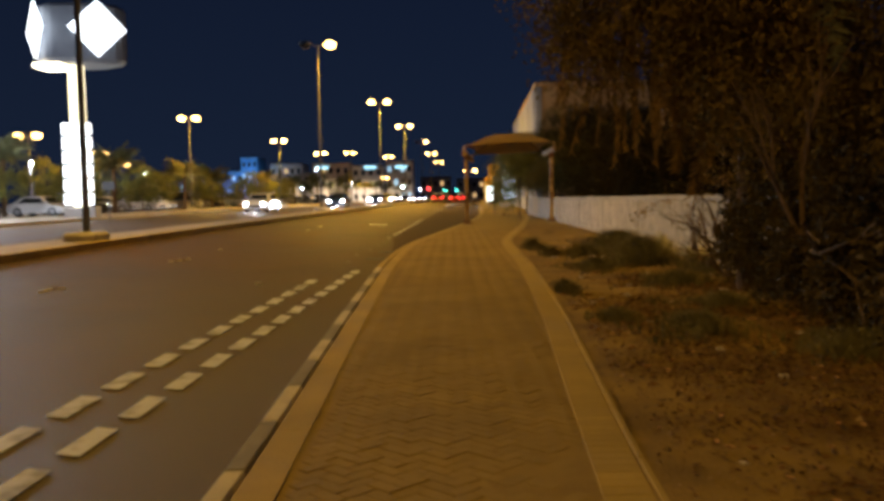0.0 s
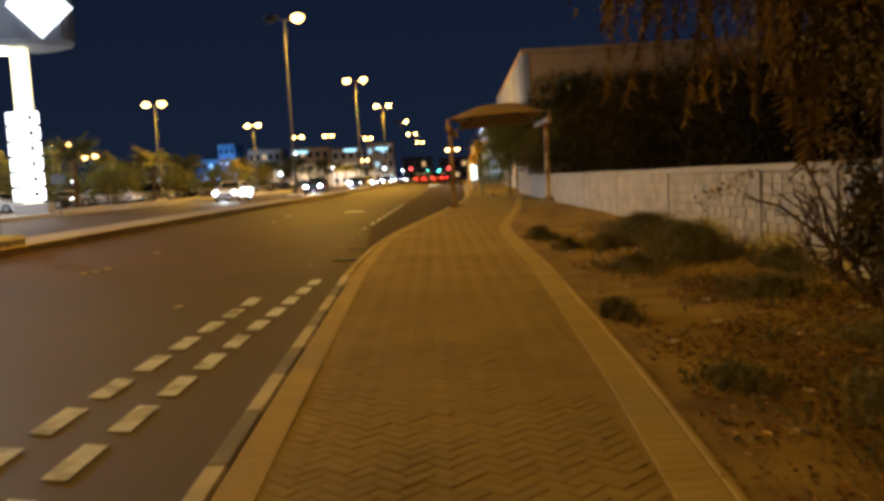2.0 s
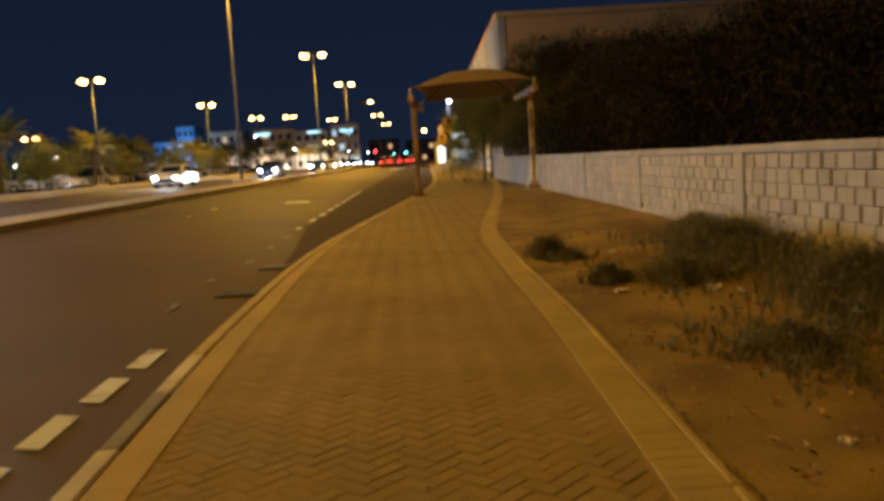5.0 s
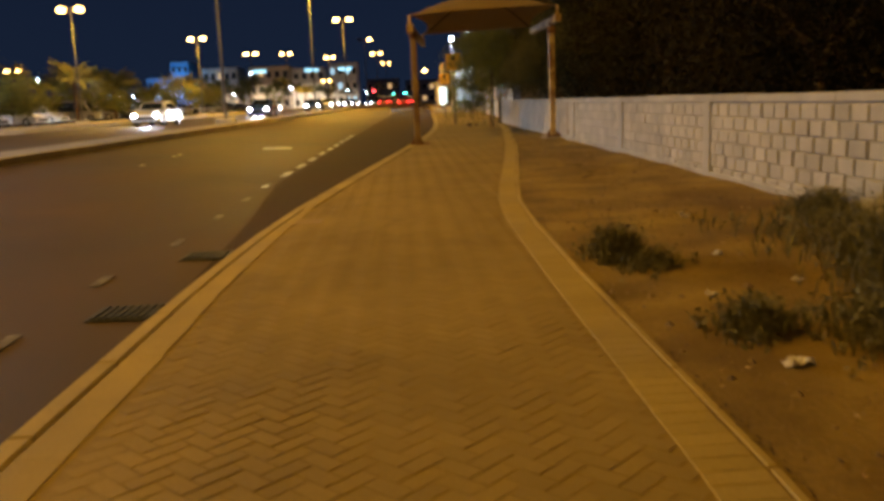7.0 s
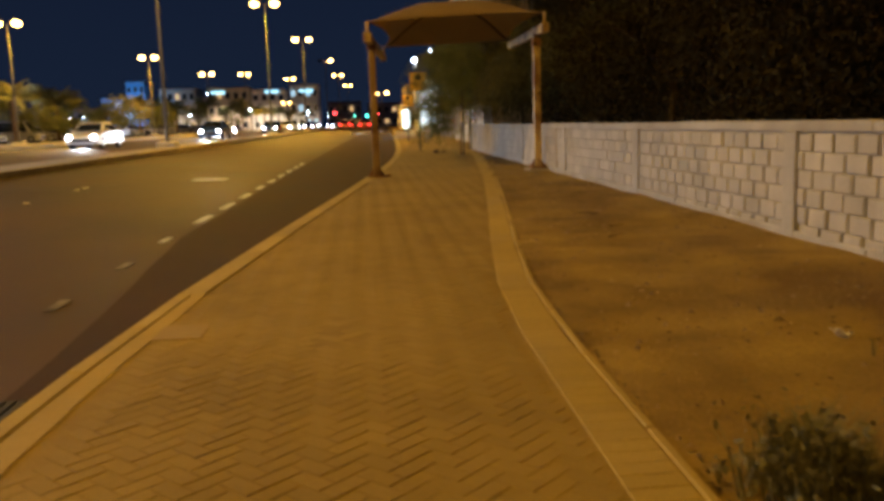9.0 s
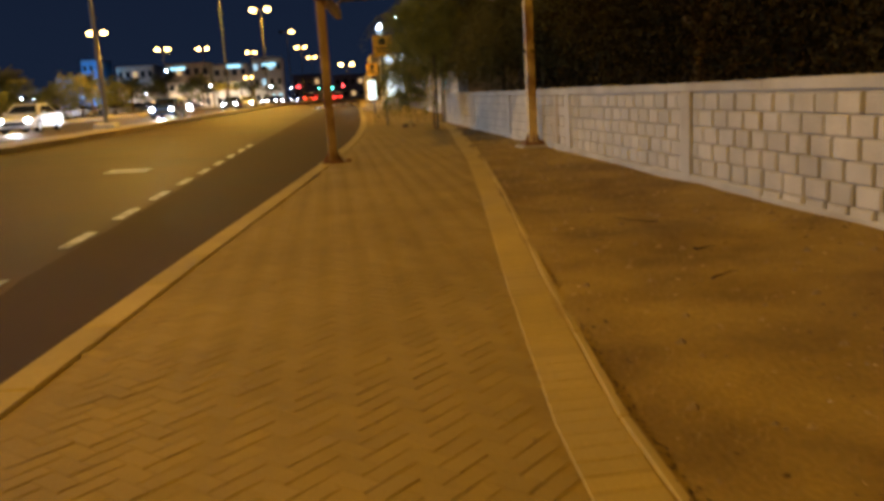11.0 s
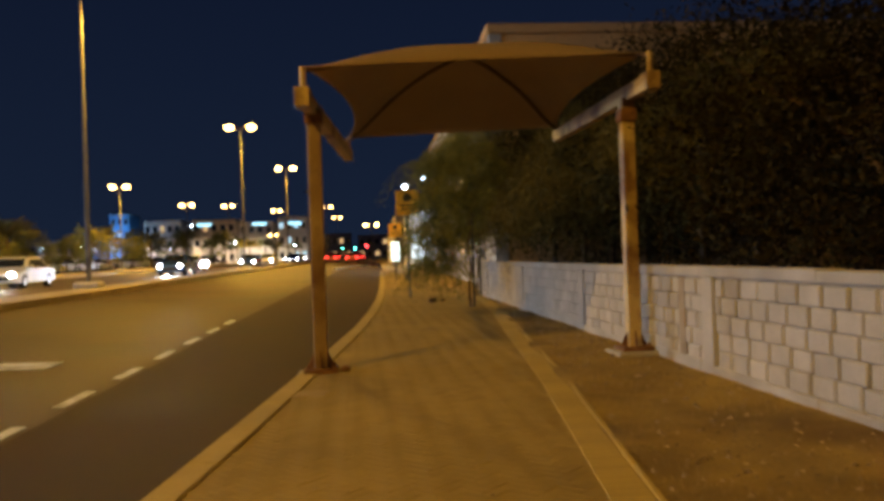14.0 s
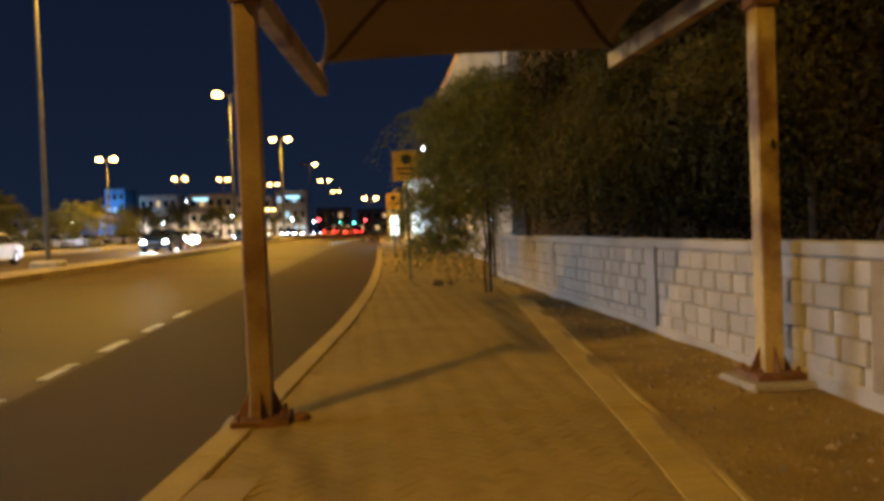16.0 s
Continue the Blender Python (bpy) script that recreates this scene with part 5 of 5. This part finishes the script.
on_w = car(opp(66, 1), 66, median_z(0, 66) - 0.17, rz_at(66), CAR_WHITE, "white saloon with headlights on, facing along the road", True, group="oncoming cars")
on_b = car(opp(84, 0), 84, median_z(0, 84) - 0.17, rz_at(84), CAR_BLUE, "dark blue saloon with headlights on", True, group="oncoming cars")
for i, (oy, ln) in enumerate([(104, 1), (117, 0), (131, 0), (138, 1), (157, 1), (163, 0), (178, 0), (188, 1), (205, 1), (222, 0)]):
    copy_thing((on_w, on_b)[i % 2], pose(opp(oy, ln), oy, median_z(0, oy) - 0.17, 0, 0, rz_at(oy)))
q_r = car(KM(146) + 2.2, 146, road_z(KM(146) + 2.2, 146), rz_at(146), CAR_RED, "red car waiting at the junction with tail lights on", False, True, "queued cars")
# queued cars face away from the viewer
q_r.matrix_world = pose(KM(146) + 2.2, 146, road_z(KM(146) + 2.2, 146), 0, 0, rz_at(146) + 180)
for i, (qy, dx) in enumerate([(153, 2.4), (141, 5.3), (160, 5.6)]):
    copy_thing(q_r, pose(KM(qy) + dx, qy, road_z(KM(qy) + dx, qy), 0, 0, rz_at(qy) + 180))

parked = [car(-30, 61.6, 0.55, 80, CAR_WHITE, "white saloon parked beyond the verge", group="parked cars"), car(-31, 70.5, 0.6, 100, CAR_DARK, "dark saloon parked beyond the verge", group="parked cars"),
          car(-31, 76, 0.62, 95, CAR_SILVER, "silver saloon parked beyond the verge", group="parked cars"), car(-31.5, 89, 0.68, 85, CAR_WHITE, "white van parked beyond the verge", group="parked cars", van=True)]
for c_ in parked:
    c_.location.z = median_z(0, c_.location.y) - 0.12
for i, (px, py) in enumerate([(-30, 81), (-30, 94), (-30.5, 99.5), (-31, 106), (-30, 111), (-30, 118), (-29, 124), (-29.5, 130), (-30, 140), (-29, 146), (-28, 155), (-28, 161), (-36, 73), (-37, 84), (-38, 92), (-38, 108), (-39, 122), (-39, 138), (-26, 172), (-25, 182)]):
    copy_thing(parked[i * 7 % 4], pose(px, py, median_z(0, py) - 0.12, 0, 0, 80 + 13 * (i % 3)))

# ---- buildings ----


def building(x0, x1, y0, y1, h, wall, label, storeys=2, cols=6, lit=0.25, glass_lit=WIN_WARM, seed=1, parapet=0.4, side=True, name="building"):
    rng = np.random.default_rng(seed)
    z = G((y0 + y1) / 2) - 0.3
    b = thing(name, (x0 + x1) / 2, (y0 + y1) / 2, z, label, "building")
    w, d = (x1 - x0) / 2, (y1 - y0) / 2
    part("wall", box(-w, w, -d, d, 0, h, 0.03), wall, b)
    part("roof", box(-w - 0.12, w + 0.12, -d - 0.12, d + 0.12, h - parapet, h - parapet + 0.18, 0.03), GREY_WALL if parapet < 0.5 else wall, b, "parapet ledge")
    sh = (h - parapet) / storeys
    for s_ in range(storeys):
        for c_i in range(cols):
            cx = -w + (c_i + 0.5) * 2 * w / cols
            ww, wh = min(0.8, 0.5 * w / cols * 1.2), sh * 0.22
            g = glass_lit if rng.uniform() < lit else GLASS
            win = part("window", box(cx - ww, cx + ww, -d - 0.06, -d + 0.02, sh * (s_ + 0.5) - wh, sh * (s_ + 0.5) + wh), CEMENT, b)
            part("pane", box(cx - ww + 0.08, cx + ww - 0.08, -d - 0.075, -d - 0.05, sh * (s_ + 0.5) - wh + 0.08, sh * (s_ + 0.5) + wh - 0.08), g, win)
    return b


def big_house():
    """Pale building at the end of the block wall: ribbed white front to the street, tan rendered flank."""
    b = thing("building", 4.75, 46.7, G(46.7) - 0.2, "large two-storey building with a white ribbed front and tan flank", "building", rz=-1.57)
    part("wall", box(0.06, 20, 0, 25.6, 0, 7.1, 0.04), HOUSE_WALL, b)
    FRONT = mat("cool_grey_cladding", (0.42, 0.44, 0.48), (0.52, 0.54, 0.58), 0.6, 0.7, 0.1, 30, stain=(0.25, 0.25, 0.27), stain_scale=0.5)
    part("front_facing", box(0, 0.055, 0.02, 25.58, 0, 7.0, 0.01), FRONT, b, "white painted street front")
    part("roof", box(-0.12, 20.2, -0.12, 25.7, 7.1, 7.36, 0.04), HOUSE_WALL, b, "projecting flat roof edge")
    part("corner_pier", box(-0.05, 0.3, -0.05, 0.3, 0, 7.09, 0.02), FRONT, b, "white corner pier")
    rib = mesh_of("rib", box(-0.12, -0.002, -0.09, 0.09, 3.7, 7.05, 0.02), FRONT)
    for k in range(56):
        piece("rib", rib, b, pose(0, 0.7 + 0.44 * k, 0))
    part("string_course", box(-0.1, -0.001, 0.35, 25.5, 3.48, 3.69, 0.02), FRONT, b, "white ledge between the storeys")
    for k in range(5):
        yy, zz = 3.2 + 4.9 * k, 1.9
        win = part("window", box(-0.09, -0.001, yy - 0.75, yy + 0.75, zz - 0.85, zz + 0.85, 0.01), CEMENT, b)
        part("pane", box(-0.115, -0.091, yy - 0.62, yy + 0.62, zz - 0.72, zz + 0.72), WIN_WARM if k == 1 else GLASS, win)
    for k in range(5):
        xx = 2.4 + 3.6 * k
        win = part("window", box(xx - 0.7, xx + 0.7, -0.06, -0.001, 4.4, 5.9, 0.01), CEMENT, b)
        part("pane", box(xx - 0.58, xx + 0.58, -0.085, -0.061, 4.52, 5.78), GLASS, win)
    lamp = thing("wall_lamp", 4.86, 55.2, G(46.7) + 3.9, "warm lit lamp bracketed to the building front", "wall lamp")
    part("bracket", box(-0.2, 0.06, -0.03, 0.03, -0.12, -0.06, 0.01), BLACK_STEEL, lamp)
    part("shade", tube((-0.2, 0, -0.02), (-0.2, 0, 0.12), 0.1, 0.04, 12), BLACK_STEEL, lamp)
    part("bulb", ball(-0.2, 0, -0.06, 0.06, 0.06, 0.07, 10, 7), LAMP_GLOW_FAR, lamp, "glowing bulb")


big_house()
building(5.4, 14, 92, 100, 5.0, WHITE_WALL, "white shop with a bright lit front", 1, 0, name="shop")
shop = thing("shop_sign", 6.1, 91.85, G(91) + 0.4, "bright cool-white lit shop front panel", "shop sign")
part("panel", box(-0.55, 0.75, -0.12, 0.06, 0.2, 2.1, 0.03), SHOP_GLOW, shop)
shop2 = thing("light_box", 4.2, 92.5, G(91), "bright white lit display box by the shop", "light box")
part("panel", box(-0.3, 0.3, -0.1, 0.1, 0.4, 1.9, 0.03), SHOP_GLOW, shop2)
part("foot", box(-0.25, 0.25, -0.08, 0.08, 0, 0.4), GREY_WALL, shop2)
building(5.6, 12, 118, 128, 5.5, GREY_WALL, "grey low building near the junction", 2, 4, 0.3, seed=4)
building(5.2, 8.4, 130, 134, 3.4, WHITE_WALL, "white flat-roofed kiosk beside the junction", 1, 2, 0.5, seed=6)
building(-64.5, -59.5, 260, 272, 14.6, BLUE_WALL, "tall narrow building washed in blue light", 4, 3, 0.3, WIN_COOL, 11)
building(-72, -64.7, 262, 276, 10.4, BLUE_WALL, "lower building washed in blue light", 3, 4, 0.3, WIN_COOL, 12)
building(-54.5, -45, 255, 268, 12.3, PALE_WALL, "cream three-storey villa with dark windows", 3, 5, 0.2, WIN_WARM, 13)
building(-41, -30, 250, 262, 12.0, PALE_WALL, "cream villa with a blue rooftop light", 3, 5, 0.35, WIN_WARM, 14)
building(-29.5, -20.5, 252, 262, 11.2, WHITE_WALL, "white villa lit from the street", 3, 4, 0.3, WIN_WARM, 15)
building(-19.5, -11.5, 254, 264, 12.4, WHITE_WALL, "white villa with lit windows", 3, 4, 0.4, WIN_COOL, 16)
building(-44.8, -41.2, 256, 266, 9.5, GREY_WALL, "grey link building between villas", 3, 2, 0.2, WIN_WARM, 17)
building(-100, -73, 268, 280, 8.0, GREY_WALL, "long grey block in the distance", 2, 10, 0.25, WIN_COOL, 18)
building(-10.5, 0, 290, 300, 8.5, GREY_WALL, "grey building closing the street", 2, 5, 0.4, WIN_WARM, 19)
building(2, 22, 300, 312, 8.0, GREY_WALL, "dark building behind the junction", 2, 8, 0.3, WIN_WARM, 20)
for rx_, ry_ in ((-38, 251), (-24, 253), (-15, 255)):
    rl = thing("rooftop_light_strip", rx_, ry_ + 0.2, G(250) + 10.3, "blue-white light strip along a villa roof", "light strip")
    part("strip", box(-1.8, 1.8, -1.45, -1.25, -0.3, 0.25, 0.03), glow("blue_strip_glass", (0.35, 0.75, 1.0), 2.5), rl)


def signal(x, y, glass, h=3.0):
    s = thing("traffic_light", x, y, G(y), "traffic light on a pole, lit", "traffic light", "traffic lights")
    part("pole", tube((0, 0, 0), (0, 0, h), 0.06, seg=8), BLACK_STEEL, s)
    hd = part("head", box(-0.2, 0.2, -0.15, 0.15, h - 0.2, h + 0.8, 0.03), BLACK_STEEL, s)
    part("lens", ball(0, -0.17, h + 0.45, 0.19, 0.1, 0.19, 10, 7), glass, hd)


signal(-4.0, 150, RED_GLOW, 2.0)
signal(2.7, 151, RED_GLOW, 1.8)
signal(-1.1, 165, GREEN_GLOW, 1.6)
signal(1.0, 165, GREEN_GLOW, 1.6)

# ---- concrete block wall ----
wall = tagged(new("wall_block"), "grey concrete block wall with pillars and a cement cap", "wall", kind="structure")
WY0, WY1 = -8.0, 46.4
PILLARS = [1.7 + 4.3 * k for k in range(11)]


def wall_base_z(y):
    return G(y) - 0.25


bm = bmesh.new()
bm_box(bm, WALL_X + 0.02, WALL_X + 0.2, WY0, WY1, -0.4, WALL_TOP - 0.09)
part("mortar_core", bm, MORTAR, wall, "rough mortar set back between the blocks")
bm = bmesh.new()
for k in range(27):
    ya = WY0 + 2.0 * k
    bm_box(bm, WALL_X - 0.012, WALL_X + 0.22, ya + 0.003, ya + 1.997, WALL_TOP - 0.09, WALL_TOP + 0.006 * math.sin(k * 1.7), 0.008)
part("cap", bm, CEMENT, wall, "cement capping along the wall top")
for k in range(27):
    ya = WY0 + 2.0 * k
    bm = bmesh.new()
    bm_box(bm, WALL_X - 0.024, WALL_X + 0.1, 0, 1.994, -0.5, 0.1 + 0.02 * math.sin(k * 2.3), 0.012)
    part("plinth", bm, CEMENT, wall, "rough cement plinth").matrix_local = pose(0, ya, G(ya), math.degrees(math.atan2(G(ya + 2) - G(ya), 2)), 0, 0)
for py in PILLARS:
    part("pillar", box(WALL_X - 0.03, WALL_X + 0.21, py - 0.11, py + 0.11, -0.3, WALL_TOP - 0.085, 0.01), CEMENT, wall, "cement pillar flush in the wall")

part("mortar_strip", box(WALL_X - 0.02, WALL_X + 0.1, 32.35, 32.5, 0.2, WALL_TOP - 0.1, 0.01), mat("brown_mortar", (0.26, 0.205, 0.14), (0.36, 0.295, 0.215), 5, 0.95, 0.5, 60), wall, "brown unfinished mortar strip")

# ---- pieces: wall blocks ----
BLK = [mesh_of("block", box(-0.03, 0.16, -w / 2, w / 2, -0.0772, 0.0772, 0.012), BLOCK) for w in (0.385, 0.185)]
isle_v, isle_f = [], []
count = 0
for row in range(8):
    zc = WALL_TOP - 0.105 - 0.079 - 0.158 * row
    edges = [WY0] + PILLARS + [WY1]
    for a, b in zip(edges, edges[1:]):
        ya, yb = a + 0.115, b - 0.115
        y = ya + (0.0 if row % 2 else -0.15)
        while y < yb - 0.05:
            wide = random.choice((0.32, 0.31, 0.3, 0.29, 0.27))
            lo, hi = max(y, ya), min(y + wide, yb)
            y += wide + 0.005
            if hi - lo < 0.1 or zc + 0.08 < G(lo) - 0.05:
                continue
            cy, w = (lo + hi) / 2, hi - lo - random.choice((0.02, 0.022, 0.026, 0.03, 0.04))
            dx = random.uniform(-0.004, 0.006)
            if 12.5 < cy < 34 and count < 300:
                me = BLK[0] if w > 0.25 else BLK[1]
                ob = piece("block", me, wall, pose(WALL_X + 0.018 + dx, cy, zc, random.uniform(-0.5, 0.5), 0, random.uniform(-0.7, 0.7)) @ Matrix.Diagonal((1, w / (0.385 if w > 0.25 else 0.185), 1, 1)))
                count += 1
            else:
                n = len(isle_v)
                e = 0.013
                x0, y0, y1, z0, z1 = WALL_X - 0.012 + dx, cy - w / 2, cy + w / 2, zc - 0.0772, zc + 0.0772
                isle_v += [(x0, y0 + e, z0 + e), (x0, y1 - e, z0 + e), (x0, y1 - e, z1 - e), (x0, y0 + e, z1 - e), (x0 + e, y0, z0), (x0 + e, y1, z0), (x0 + e, y1, z1), (x0 + e, y0, z1),
                           (x0 + 0.08, y0, z0), (x0 + 0.08, y1, z0), (x0 + 0.08, y1, z1), (x0 + 0.08, y0, z1)]
                isle_f.append((n + 3, n + 2, n + 1, n))
                for i in range(4):
                    j = (i + 1) % 4
                    isle_f += [(n + i, n + j, n + 4 + j, n + 4 + i), (n + 4 + i, n + 4 + j, n + 8 + j, n + 8 + i)]
ob = new("blocks", raw_mesh("blocks", isle_v, isle_f, BLOCK_ISLE))
ob.parent = wall
tagged(ob, "grey concrete blocks further along the wall", kind="stuff")

# ---- pieces: herringbone pavers, 16 by 8 cm, at 45 degrees to the kerb ----
PW = 0.082
V, F, count = [], [], 0
PAV = mesh_of("paver", box(-0.0798, 0.0798, -0.0388, 0.0388, -0.03, 0.0, 0.003), PAVER)
c45 = math.cos(math.pi / 4)
rngp = random.Random(5)
for i in range(-40, 640):
    for j in range(max(-40, i - 70), min(640, i + 70)):
        c = (i - j) % 4
        if c == 0:
            u, v, rot = (i + 1) * PW, (j + 0.5) * PW, 0
        elif c == 3:
            u, v, rot = (i + 0.5) * PW, (j + 1) * PW, 90
        else:
            continue
        x, y = (u - v) * c45, (u + v) * c45 - 6
        if not (-5 < y < 62) or not (KL(y) + lerp(y, (16, 22), (0.375, 0.28)) < x < KR(y) - 0.32):
            continue
        z = G(y) + rngp.uniform(-1, 1) * lerp(y, (3, 16, 22), (0.0025, 0.0009, 0.0013))
        if (7.5 < y < 9.0 or 15.6 < y < 16.7) and count < 300:
            piece("paver", PAV, pavement, pose(x, y, z, rngp.uniform(-0.6, 0.6), rngp.uniform(-0.6, 0.6), 45 + rot))
            count += 1
            continue
        n = len(V)
        a = radians(45 + rot)
        ca, sa = math.cos(a), math.sin(a)
        q = lerp(y, (8, 20), (0.01, 0.005))
        tx, ty = rngp.uniform(-q, q), rngp.uniform(-q, q)
        for hx, hy, dz in ((0.0798, 0.0388, -0.02), (0.0798, 0.0388, -0.003), (0.0768, 0.0358, 0.0)):
            for sx, sy in ((-1, -1), (1, -1), (1, 1), (-1, 1)):
                px, py = sx * hx * ca - sy * hy * sa, sx * hx * sa + sy * hy * ca
                V.append((x + px, y + py, z + dz + tx * px + ty * py))
        F.append((n + 8, n + 9, n + 10, n + 11))
        for k in range(4):
            m_ = (k + 1) % 4
            F += [(n + k, n + m_, n + 4 + m_, n + 4 + k), (n + 4 + k, n + 4 + m_, n + 8 + m_, n + 8 + k)]
ob = new("pavers", raw_mesh("pavers", V, F, PAVER_ISLE))
ob.parent = pavement
tagged(ob, "brownish herringbone block pavers further along", kind="stuff")
